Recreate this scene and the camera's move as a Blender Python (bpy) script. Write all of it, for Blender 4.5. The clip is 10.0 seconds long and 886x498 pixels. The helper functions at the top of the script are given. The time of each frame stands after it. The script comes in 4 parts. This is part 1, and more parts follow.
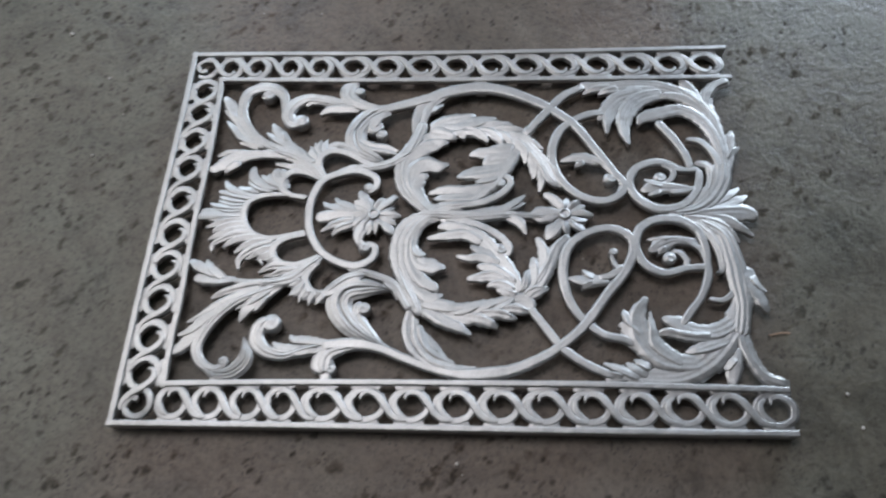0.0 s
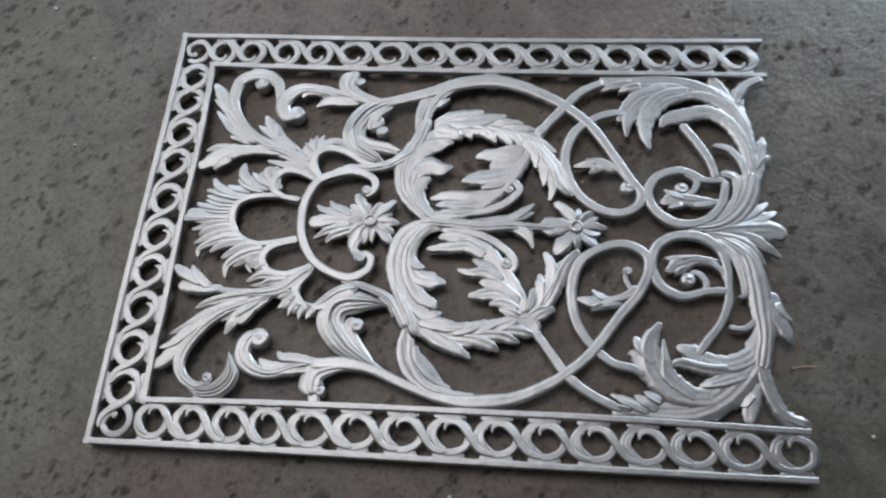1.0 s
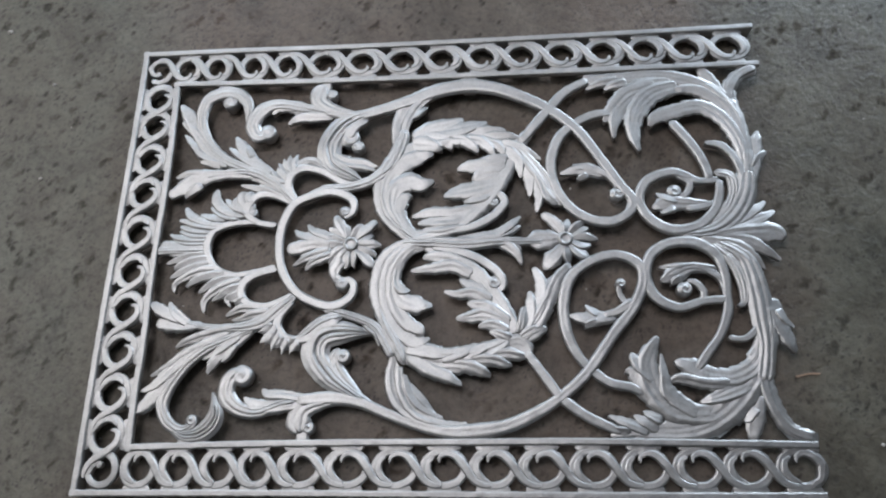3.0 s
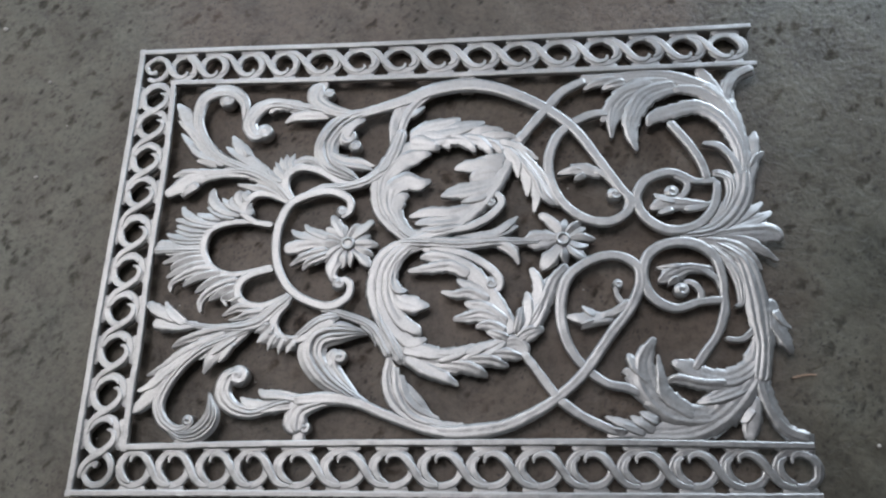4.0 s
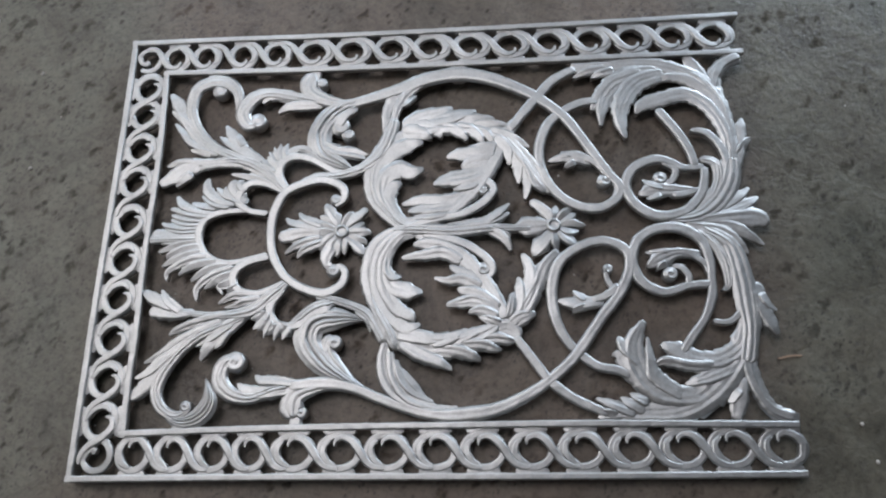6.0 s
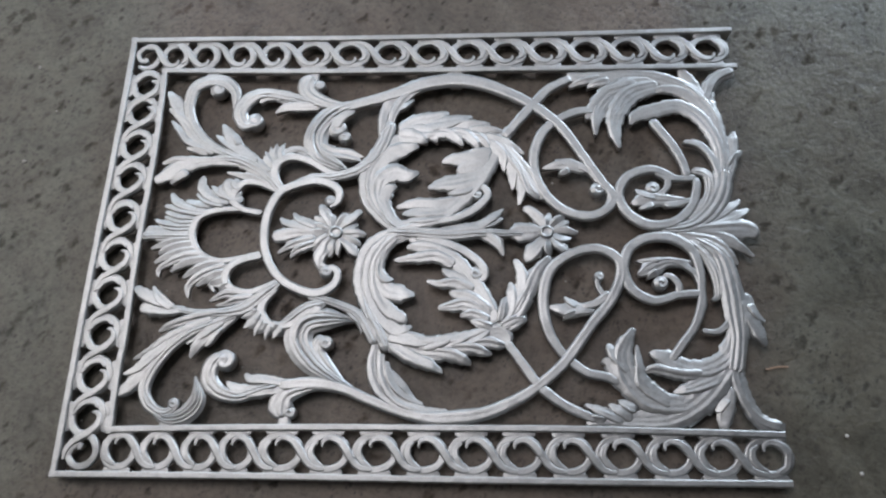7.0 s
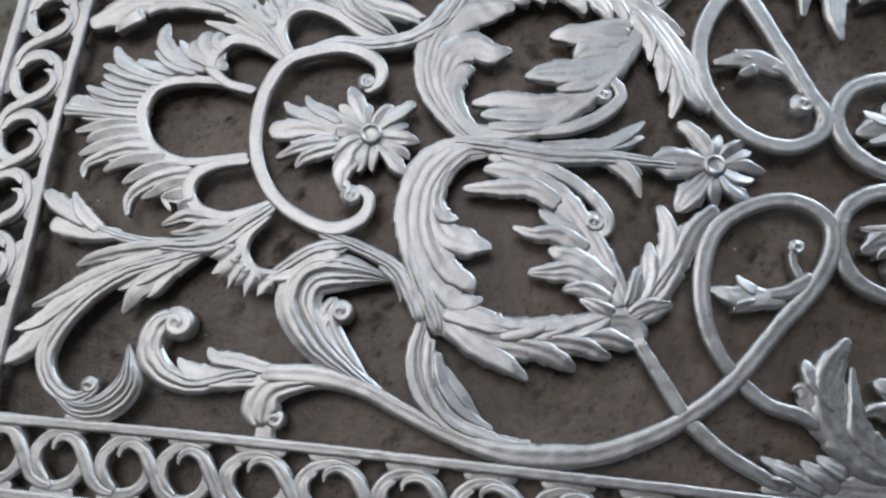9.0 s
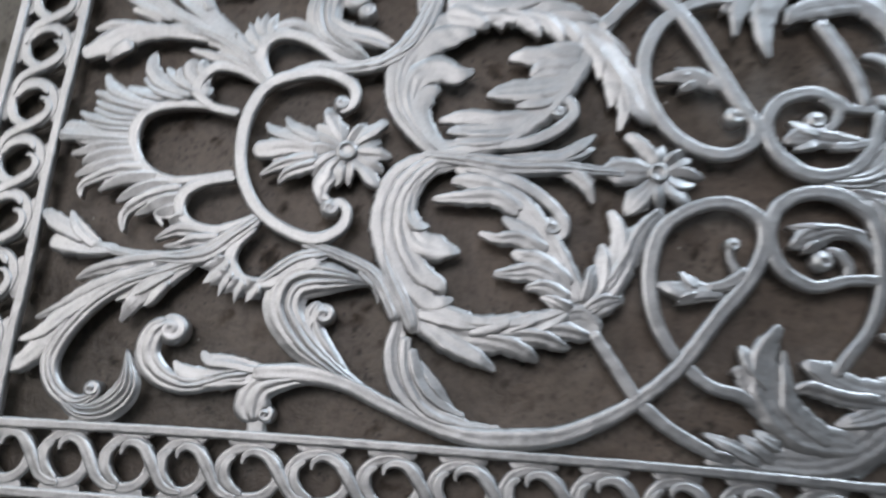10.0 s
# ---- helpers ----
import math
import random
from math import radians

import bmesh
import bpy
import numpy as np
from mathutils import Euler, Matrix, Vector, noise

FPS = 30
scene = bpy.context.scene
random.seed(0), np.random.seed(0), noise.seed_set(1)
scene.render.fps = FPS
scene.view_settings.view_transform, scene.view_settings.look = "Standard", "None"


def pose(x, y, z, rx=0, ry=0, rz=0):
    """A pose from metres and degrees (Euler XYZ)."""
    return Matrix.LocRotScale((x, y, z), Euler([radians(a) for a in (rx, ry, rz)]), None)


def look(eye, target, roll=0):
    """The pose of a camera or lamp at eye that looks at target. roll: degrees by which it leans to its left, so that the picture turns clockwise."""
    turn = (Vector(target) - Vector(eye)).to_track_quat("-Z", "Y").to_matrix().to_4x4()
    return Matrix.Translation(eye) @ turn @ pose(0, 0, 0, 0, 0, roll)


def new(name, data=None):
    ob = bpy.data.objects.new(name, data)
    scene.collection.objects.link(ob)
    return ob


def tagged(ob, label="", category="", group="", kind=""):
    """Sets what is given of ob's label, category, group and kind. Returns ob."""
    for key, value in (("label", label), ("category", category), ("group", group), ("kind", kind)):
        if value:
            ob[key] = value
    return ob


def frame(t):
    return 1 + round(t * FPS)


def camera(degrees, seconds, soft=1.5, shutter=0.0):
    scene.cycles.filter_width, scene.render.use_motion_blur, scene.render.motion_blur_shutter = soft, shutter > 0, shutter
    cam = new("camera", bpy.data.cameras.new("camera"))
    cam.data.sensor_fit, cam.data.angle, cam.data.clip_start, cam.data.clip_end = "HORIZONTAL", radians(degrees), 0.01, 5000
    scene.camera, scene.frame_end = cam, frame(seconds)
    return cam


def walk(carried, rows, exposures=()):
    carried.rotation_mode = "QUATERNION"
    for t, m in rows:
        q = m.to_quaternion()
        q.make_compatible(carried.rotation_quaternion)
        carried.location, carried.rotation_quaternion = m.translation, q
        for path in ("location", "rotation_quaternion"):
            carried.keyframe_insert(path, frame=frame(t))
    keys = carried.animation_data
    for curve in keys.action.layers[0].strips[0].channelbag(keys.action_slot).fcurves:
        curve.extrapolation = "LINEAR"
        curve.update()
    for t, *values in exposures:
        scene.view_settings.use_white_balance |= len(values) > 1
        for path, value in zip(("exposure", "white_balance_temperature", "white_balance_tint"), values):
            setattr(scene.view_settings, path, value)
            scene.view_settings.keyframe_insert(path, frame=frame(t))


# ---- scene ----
cam = camera(65.8, 10.0, soft=2.2, shutter=0.8)
PATH = [
    (0, (0.596, -0.228, 1.117), (0.508, 0.67, -0.668), -4.9),
    (0.5, (0.621, -0.162, 1.101), (0.55, 0.691, -0.706), -4.1),
    (1, (0.615, -0.095, 1.083), (0.485, 0.672, -0.76), -7.0),
    (1.5, (0.613, -0.048, 1.068), (0.464, 0.656, -0.798), -9.6),
    (2, (0.625, -0.015, 1.07), (0.452, 0.653, -0.807), -13.6),
    (2.5, (0.642, -0.001, 1.069), (0.494, 0.678, -0.807), -13.0),
    (4, (0.643, 0.013, 1.069), (0.511, 0.678, -0.812), -11.8),
    (4.5, (0.642, 0.008, 1.073), (0.529, 0.677, -0.809), -10.4),
    (5, (0.647, 0.006, 1.072), (0.547, 0.652, -0.818), -10.9),
    (5.5, (0.645, 0.004, 1.077), (0.538, 0.642, -0.815), -11.4),
    (7, (0.638, -0.014, 1.083), (0.557, 0.66, -0.799), -6.6),
    (7.2, (0.623, -0.002, 1.059), (0.588, 0.68, -0.821), -3.2),
    (7.3, (0.594, -0.004, 1.042), (0.598, 0.694, -0.833), 0.4),
    (7.5, (0.544, 0.024, 0.968), (0.565, 0.719, -0.908), 3.5),
    (7.7, (0.555, 0.057, 0.881), (0.487, 0.724, -1.004), -2.0),
    (8, (0.54, 0.089, 0.78), (0.541, 0.682, -1.13), 5.7),
    (8.5, (0.525, 0.105, 0.706), (0.454, 0.654, -1.216), -1.2),
    (9, (0.532, 0.124, 0.679), (0.435, 0.59, -1.264), -5.7),
    (9.5, (0.528, 0.118, 0.668), (0.421, 0.574, -1.277), -6.6),
    (10, (0.541, 0.107, 0.743), (0.507, 0.599, -1.195), 0.4),
]
walk(cam, [(t, look(eye, target, roll)) for t, eye, target, roll in PATH], exposures=((0.0, -0.09), (7.0, -0.09), (8.2, -0.08), (10.0, -0.08)))

# ---- light ----
world = bpy.data.worlds.new("sky")
scene.world = world
world.use_nodes = True
wn = world.node_tree
sky = wn.nodes.new("ShaderNodeTexSky")
sky.sky_type, sky.sun_disc = "NISHITA", False
sky.sun_elevation, sky.sun_rotation = radians(38), radians(-70)
wn.nodes["Background"].inputs["Strength"].default_value = 0.12
wn.links.new(sky.outputs["Color"], wn.nodes["Background"].inputs["Color"])


def assumed_daylight(name, eye, target, width, height, watts, colour):
    """An area lamp for daylight, set in an opening assumed in the unseen walls or roof."""
    lamp = bpy.data.lights.new(name, "AREA")
    lamp.shape, lamp.size, lamp.size_y, lamp.energy, lamp.color = "RECTANGLE", width, height, watts, colour
    ob = new(name, lamp)
    ob.matrix_world = look(eye, target)
    return ob


# sides follow the shadows and bluish sheen; the openings themselves are assumed
assumed_daylight("daylight_west", (-3.28, 1.1, 2.4), (0.3, 0.6, 0.0), 3.8, 1.5, 55, (0.985, 0.965, 0.95))
assumed_daylight("daylight_north_east", (4.7, 6.28, 1.6), (3.6, 0.0, 0.9), 2.8, 3.0, 480, (0.74, 0.86, 1.0))
assumed_daylight("daylight_north_west", (-2.15, 6.28, 1.6), (-1.6, 0.0, 0.9), 1.85, 3.0, 150, (0.72, 0.86, 1.0))
# added overhead fill that brightens the metal's top faces; no source seen there
assumed_daylight("overhead_fill", (-0.25, 1.3, 3.45), (-0.2, 1.25, 0.0), 1.9, 1.8, 60, (0.985, 0.94, 0.935))


# ---- materials ----
def material(name, roughness, metallic=0.0):
    m = bpy.data.materials.new(name)
    m.use_nodes = True
    nt = m.node_tree
    bsdf = nt.nodes["Principled BSDF"]
    bsdf.inputs["Roughness"].default_value, bsdf.inputs["Metallic"].default_value = roughness, metallic
    geo = nt.nodes.new("ShaderNodeNewGeometry")
    return m, nt, bsdf, geo.outputs["Position"]


def noise_tex(nt, vector, scale, detail=4.0, rough=0.55, distort=0.0):
    n = nt.nodes.new("ShaderNodeTexNoise")
    n.inputs["Scale"].default_value, n.inputs["Detail"].default_value = scale, detail
    n.inputs["Roughness"].default_value, n.inputs["Distortion"].default_value = rough, distort
    nt.links.new(vector, n.inputs["Vector"])
    return n.outputs["Fac"]


def ramp(nt, fac, *stops):
    r = nt.nodes.new("ShaderNodeValToRGB")
    e = r.color_ramp.elements
    while len(e) < len(stops):
        e.new(0.5)
    for k, (at, c) in enumerate(stops):
        e[k].position = at
        e[k].color = (c, c, c, 1) if isinstance(c, (int, float)) else (*c, 1)
    nt.links.new(fac, r.inputs["Fac"])
    return r.outputs["Color"]


def mix(nt, fac, a, b, blend="MIX"):
    n = nt.nodes.new("ShaderNodeMix")
    n.data_type, n.blend_type = "RGBA", blend
    for socket, v in ((n.inputs[0], fac), (n.inputs[6], a), (n.inputs[7], b)):
        if isinstance(v, (int, float)):
            socket.default_value = v
        elif isinstance(v, tuple):
            socket.default_value = (*v, 1)
        else:
            nt.links.new(v, socket)
    return n.outputs[2]


def bump(nt, bsdf, *layers):
    """layers: (height, strength, distance)"""
    last = None
    for height, strength, distance in layers:
        b = nt.nodes.new("ShaderNodeBump")
        b.inputs["Strength"].default_value, b.inputs["Distance"].default_value = strength, distance
        nt.links.new(height, b.inputs["Height"])
        if last:
            nt.links.new(last, b.inputs["Normal"])
        last = b.outputs["Normal"]
    nt.links.new(last, bsdf.inputs["Normal"])


def concrete():
    m, nt, bsdf, at = material("worn_concrete", 0.5)
    broad = noise_tex(nt, at, 1.7, 5, 0.6, 0.4)
    patch = noise_tex(nt, at, 8.0, 7, 0.7, 0.8)
    grain = noise_tex(nt, at, 90.0, 6, 0.7)
    fine = noise_tex(nt, at, 420.0, 3, 0.6)
    col = ramp(nt, broad, (0.38, (0.098, 0.101, 0.088)), (0.5, (0.126, 0.106, 0.089)), (0.62, (0.130, 0.133, 0.120)))
    col = mix(nt, 0.68, col, ramp(nt, patch, (0.3, (0.040, 0.033, 0.027)), (0.48, (0.115, 0.099, 0.083)), (0.7, (0.172, 0.157, 0.136))))
    col = mix(nt, 0.75, col, ramp(nt, grain, (0.3, (0.5, 0.48, 0.46)), (0.5, (1.0, 1.0, 1.0)), (0.72, (1.25, 1.24, 1.2))), "MULTIPLY")
    # greyer west and east of the panel, browner between; pitted more at the western side
    axis = nt.nodes.new("ShaderNodeSeparateXYZ")
    nt.links.new(at, axis.inputs[0])
    stray = nt.nodes.new("ShaderNodeMath")
    stray.operation = "MULTIPLY_ADD"
    nt.links.new(noise_tex(nt, at, 0.8, 4, 0.6), stray.inputs[0])
    stray.inputs[1].default_value = 0.5
    shift = nt.nodes.new("ShaderNodeMath")
    shift.operation = "SUBTRACT"
    nt.links.new(axis.outputs["X"], shift.inputs[0])
    shift.inputs[1].default_value = 0.25
    nt.links.new(shift.outputs[0], stray.inputs[2])

    def side_mask(near, far):
        n = nt.nodes.new("ShaderNodeMapRange")
        n.interpolation_type = "SMOOTHSTEP"
        n.inputs["From Min"].default_value, n.inputs["From Max"].default_value = near, far
        nt.links.new(stray.outputs[0], n.inputs["Value"])
        return n.outputs["Result"]
    west, east = side_mask(0.15, -0.15), side_mask(1.0, 1.16)
    col = mix(nt, mix(nt, 1.0, west, east, "ADD"), mix(nt, 1.0, col, (1.07, 0.97, 0.93), "MULTIPLY"), mix(nt, 1.0, col, (0.95, 1.03, 0.97), "MULTIPLY"))
    # dark oil spots and pits of three sizes
    pits = []
    for scale, size in ((26.0, 0.24), (48.0, 0.25), (110.0, 0.28)):
        v = nt.nodes.new("ShaderNodeTexVoronoi")
        v.inputs["Scale"].default_value, v.inputs["Randomness"].default_value = scale, 1.0
        warp = nt.nodes.new("ShaderNodeVectorMath")
        warp.operation = "MULTIPLY_ADD"
        nz = nt.nodes.new("ShaderNodeTexNoise")
        nz.inputs["Scale"].default_value = 60.0
        nt.links.new(at, nz.inputs["Vector"])
        nt.links.new(nz.outputs["Color"], warp.inputs[0])
        warp.inputs[1].default_value = (0.03, 0.03, 0.03) if scale < 30 else (0.016, 0.016, 0.016)
        nt.links.new(at, warp.inputs[2])
        spin = nt.nodes.new("ShaderNodeMapping")
        spin.inputs["Rotation"].default_value = (0, 0, radians(-48))
        nt.links.new(warp.outputs[0], spin.inputs["Vector"])
        lie = nt.nodes.new("ShaderNodeMapping")
        lie.inputs["Scale"].default_value = (0.7, 1.2, 1.0)
        nt.links.new(spin.outputs["Vector"], lie.inputs["Vector"])
        nt.links.new(lie.outputs["Vector"], v.inputs["Vector"])
        here = ramp(nt, noise_tex(nt, at, scale * 0.11, 3, 0.6), (0.46, 0.0), (0.58, 1.0))
        here = mix(nt, mix(nt, 1.0, west, (0.5, 0.5, 0.5), "MULTIPLY"), here, (1.0, 1.0, 1.0))
        spot = mix(nt, 1.0, ramp(nt, v.outputs["Distance"], (size * 0.4, 1.0), (size * 1.3, 0.0)), here, "MULTIPLY")
        pits.append(spot)
        col = mix(nt, mix(nt, 1.0, spot, (0.68, 0.68, 0.68), "MULTIPLY"), col, (0.018, 0.016, 0.014))
    nt.links.new(col, bsdf.inputs["Base Color"])
    rough = ramp(nt, patch, (0.3, 0.38), (0.7, 0.56))
    nt.links.new(mix(nt, 1.0, rough, mix(nt, 0.5, pits[0], pits[1], "ADD"), "ADD"), bsdf.inputs["Roughness"])
    lumps = noise_tex(nt, at, 28.0, 5, 0.65, 0.5)
    bump(nt, bsdf, (patch, 0.5, 0.004), (lumps, 0.6, 0.0045), (grain, 0.6, 0.0018), (fine, 0.3, 0.0005), (pits[0], 0.3, -0.002), (pits[1], 0.25, -0.001))
    return m


def aluminium():
    m, nt, bsdf, at = material("cast_aluminium", 0.4, 1.0)
    cloud = noise_tex(nt, at, 9.0, 5, 0.6)
    sand = noise_tex(nt, at, 260.0, 4, 0.65)
    fine = noise_tex(nt, at, 900.0, 2, 0.6)
    col = ramp(nt, cloud, (0.3, (0.45, 0.455, 0.46)), (0.5, (0.52, 0.52, 0.517)), (0.7, (0.58, 0.585, 0.59)))
    col = mix(nt, 0.5, col, ramp(nt, sand, (0.3, 0.68), (0.6, 1.06)), "MULTIPLY")
    # dark foundry residue
    stain = ramp(nt, noise_tex(nt, at, 34.0, 6, 0.7, 0.8), (0.60, 0.0), (0.76, 0.6))
    col = mix(nt, stain, col, (0.36, 0.35, 0.33))
    nt.links.new(col, bsdf.inputs["Base Color"])
    nt.links.new(ramp(nt, sand, (0.3, 0.40), (0.7, 0.57)), bsdf.inputs["Roughness"])
    bump(nt, bsdf, (cloud, 0.25, 0.004), (noise_tex(nt, at, 75.0, 4, 0.6), 0.25, 0.0012), (sand, 0.4, 0.0006), (fine, 0.2, 0.0002))
    return m


def plaster(name, a, b):
    m, nt, bsdf, at = material(name, 0.85)
    n = noise_tex(nt, at, 3.0, 6, 0.6, 0.3)
    nt.links.new(ramp(nt, n, (0.35, a), (0.65, b)), bsdf.inputs["Base Color"])
    bump(nt, bsdf, (noise_tex(nt, at, 60.0, 4), 0.3, 0.003))
    return m


CONCRETE, METAL = concrete(), aluminium()
# greys of the unseen walls and roof, kept dark to limit bounced fill
WALL = plaster("unseen_wall_grey", (0.10, 0.095, 0.09), (0.17, 0.165, 0.155))
ROOF = plaster("unseen_roof_grey", (0.07, 0.07, 0.07), (0.12, 0.12, 0.12))
STRAW = plaster("pale_straw", (0.30, 0.20, 0.14), (0.42, 0.30, 0.22))
GRIT = plaster("grit", (0.22, 0.21, 0.19), (0.55, 0.53, 0.50))


# ---- mesh helpers ----
def link(name, bm, mat, parent=None, label="", smooth=40):
    me = bpy.data.meshes.new(name)
    bmesh.ops.recalc_face_normals(bm, faces=bm.faces[:])
    bm.to_mesh(me)
    bm.free()
    me.materials.append(mat)
    if smooth:
        me.shade_smooth()
        me.set_sharp_from_angle(angle=radians(smooth))
    ob = new(name, me)
    if parent:
        ob.parent = parent
    return tagged(ob, label)


def box(bm, lo, hi):
    vs = [bm.verts.new((x, y, z)) for x in (lo[0], hi[0]) for y in (lo[1], hi[1]) for z in (lo[2], hi[2])]
    for f in ((0, 1, 3, 2), (4, 6, 7, 5), (0, 4, 5, 1), (2, 3, 7, 6), (0, 2, 6, 4), (1, 5, 7, 3)):
        bm.faces.new([vs[k] for k in f])


# ---- the floor, and unseen walls and roof added for bounce and reflections ----
def slab(name, boxes, mat, label, category):
    bm = bmesh.new()
    for lo, hi in boxes:
        box(bm, lo, hi)
    return tagged(link(name, bm, mat, smooth=0), label, category, kind="structure")


X0, X1, Y0, Y1, TOP = -3.2, 6.5, -3.6, 6.2, 3.4
FLOOR = -0.010
bm = bmesh.new()
bmesh.ops.create_grid(bm, x_segments=40, y_segments=40, size=9)
for v in bm.verts:
    v.co.z = FLOOR
tagged(link("floor", bm, CONCRETE), "worn grey-brown concrete floor with pits and dark spots", "floor", kind="structure")
slab("unseen_wall_west", [((X0 - 0.2, Y0, FLOOR), (X0, -0.9, TOP)), ((X0 - 0.2, 3.1, FLOOR), (X0, Y1, TOP)), ((X0 - 0.2, -0.9, FLOOR), (X0, 3.1, 1.6)), ((X0 - 0.2, -0.9, 3.2), (X0, 3.1, TOP))],
     WALL, "grey unseen wall with a wide high opening, added to shape the west light", "wall")
slab("unseen_wall_east", [((X1, Y0, FLOOR), (X1 + 0.2, Y1, TOP))], WALL, "plain grey unseen wall, added to enclose the floor", "wall")
slab("unseen_wall_north", [((X0 - 0.2, Y1, FLOOR), (-3.1, Y1 + 0.2, TOP)), ((-1.2, Y1, FLOOR), (3.3, Y1 + 0.2, TOP)), ((6.1, Y1, FLOOR), (X1 + 0.2, Y1 + 0.2, TOP)),
                    ((-3.1, Y1, 3.15), (-1.2, Y1 + 0.2, TOP)), ((3.3, Y1, 3.15), (6.1, Y1 + 0.2, TOP))], WALL, "grey unseen wall with two openings, added to shape the north light", "wall")
slab("unseen_wall_south", [((X0 - 0.2, Y0 - 0.2, FLOOR), (X1 + 0.2, Y0, TOP))], WALL, "plain grey unseen wall, added to enclose the floor", "wall")
slab("ceiling", [((X0 - 0.2, Y0 - 0.2, TOP), (-1.6, Y1 + 0.2, TOP + 0.1)), ((1.4, Y0 - 0.2, TOP), (X1 + 0.2, Y1 + 0.2, TOP + 0.1)),
                 ((-1.6, Y0 - 0.2, TOP), (1.4, 0.3, TOP + 0.1)), ((-1.6, 2.3, TOP), (1.4, Y1 + 0.2, TOP + 0.1))], ROOF, "dark grey unseen roof with an opening, added to close the space above", "ceiling")


# ---- the cast panel ----
# Ornament is drawn in millimetres on the panel's own plan: x along its length, y across.
BOTTOM = 0.0
FOOT = 0.003


def spline(rows, closed=False, step=0.0022):
    """Catmull-Rom through rows (x, y, ...) in mm; returns evenly dense rows in metres with arc length."""
    p = np.array(rows, float) / 1000.0
    n = len(p)
    out = []
    for k in range(n if closed else n - 1):
        if closed:
            a, b, c, d = p[(k - 1) % n], p[k], p[(k + 1) % n], p[(k + 2) % n]
        else:
            a, b, c, d = p[max(k - 1, 0)], p[k], p[k + 1], p[min(k + 2, n - 1)]
        m = max(2, int(np.hypot(*(c - b)[:2]) / step))
        for u in np.arange(m) / m:
            out.append(0.5 * (2 * b + (c - a) * u + (2 * a - 5 * b + 4 * c - d) * u * u + (3 * b - a - 3 * c + d) * u ** 3))
    if not closed:
        out.append(p[-1])
    out = np.array(out)
    out[:, 2:] = np.maximum(out[:, 2:], 0.0006)
    if closed:
        t = np.roll(out[:, :2], -1, 0) - np.roll(out[:, :2], 1, 0)
    else:
        t = np.gradient(out[:, :2], axis=0)
    t /= np.maximum(np.hypot(t[:, 0], t[:, 1]), 1e-9)[:, None]
    s = np.r_[0, np.cumsum(np.hypot(*np.diff(out[:, :2], axis=0).T))]
    return out, t, s / max(s[-1], 1e-9)


def cast(bm, xy, z, closed, foot, tuck):
    """A casting with a modelled top: xy (n, m, 2), z (n, m). Its sides roll under to a narrower, hollow-looking underside."""
    n, m = z.shape
    rough = [[noise.noise(Vector((xy[i, j, 0] * 70, xy[i, j, 1] * 70, 3.0))) * 0.0005 for j in range(m)] for i in range(n)]
    wob = [[noise.noise_vector(Vector((xy[i, j, 0] * 110, xy[i, j, 1] * 110, 7.0))) * 0.0007 for j in range(m)] for i in range(n)]
    top = [[bm.verts.new((xy[i, j, 0] + wob[i][j].x, xy[i, j, 1] + wob[i][j].y, z[i, j] + rough[i][j])) for j in range(m)] for i in range(n)]
    mid = xy.mean(axis=1)
    low = []
    for i in range(n):
        row = []
        for j in (0, m - 1):
            c = xy[i, j] + (mid[i] - xy[i, j]) * tuck
            row.append(bm.verts.new((c[0], c[1], foot)))
        low.append(row)
    for i in range(n if closed else n - 1):
        k = (i + 1) % n
        for j in range(m - 1):
            bm.faces.new((top[i][j], top[k][j], top[k][j + 1], top[i][j + 1]))
        bm.faces.new((top[i][0], low[i][0], low[k][0], top[k][0]))
        bm.faces.new((top[i][-1], top[k][-1], low[k][1], low[i][1]))
        bm.faces.new((low[i][0], low[i][1], low[k][1], low[k][0]))
    if not closed:
        for i in (0, n - 1):
            bm.faces.new([low[i][0], *top[i], low[i][1]])


def shell(name, xy, z, parent, closed=False, label="", foot=FOOT, tuck=0.42):
    bm = bmesh.new()
    cast(bm, xy, z, closed, foot, tuck)
    return link(name, bm, METAL, parent, label, smooth=55)


def stem(name, rows, parent, fluted=False, edge=0.0138, rise=0.0040, closed=False, cap=True, foot=FOOT, tuck=0.42):
    """A moulded bar along a curve; rows: x, y, width (mm)."""
    p, t, s = spline(rows, closed)
    if cap and not closed:
        run = np.r_[0, np.cumsum(np.hypot(*np.diff(p[:, :2], axis=0).T))]
        for away in (run, run[-1] - run):
            r = np.maximum(p[:, 2] * 0.5, 1e-4)
            p[:, 2] *= np.where(away < r, np.sqrt(np.clip(1 - (1 - away / r) ** 2, 0.02, 1)), 1)
    a = np.linspace(-1, 1, 19 if fluted else 11)
    side = np.c_[-t[:, 1], t[:, 0]]
    xy = p[:, None, :2] + side[:, None] * (p[:, 2] / 2)[:, None, None] * a[None, :, None]
    thick = np.clip(p[:, 2] / 0.016, 0.55, 1.25)[:, None]
    if fluted:
        ridge = 0.74 * np.sqrt(np.clip(1 - a ** 2, 0, 1)) + 0.26 * np.abs(np.cos(a * math.pi * 1.5)) * (1 - a ** 6)
    else:
        ridge = np.sqrt(np.clip(1 - np.abs(a) ** 4.0, 0, 1)) - 0.10 * (1 - np.abs(a)) ** 2
    z = edge + rise * thick * ridge[None, :]
    return shell(name, xy, z, parent, closed, "", foot, tuck)


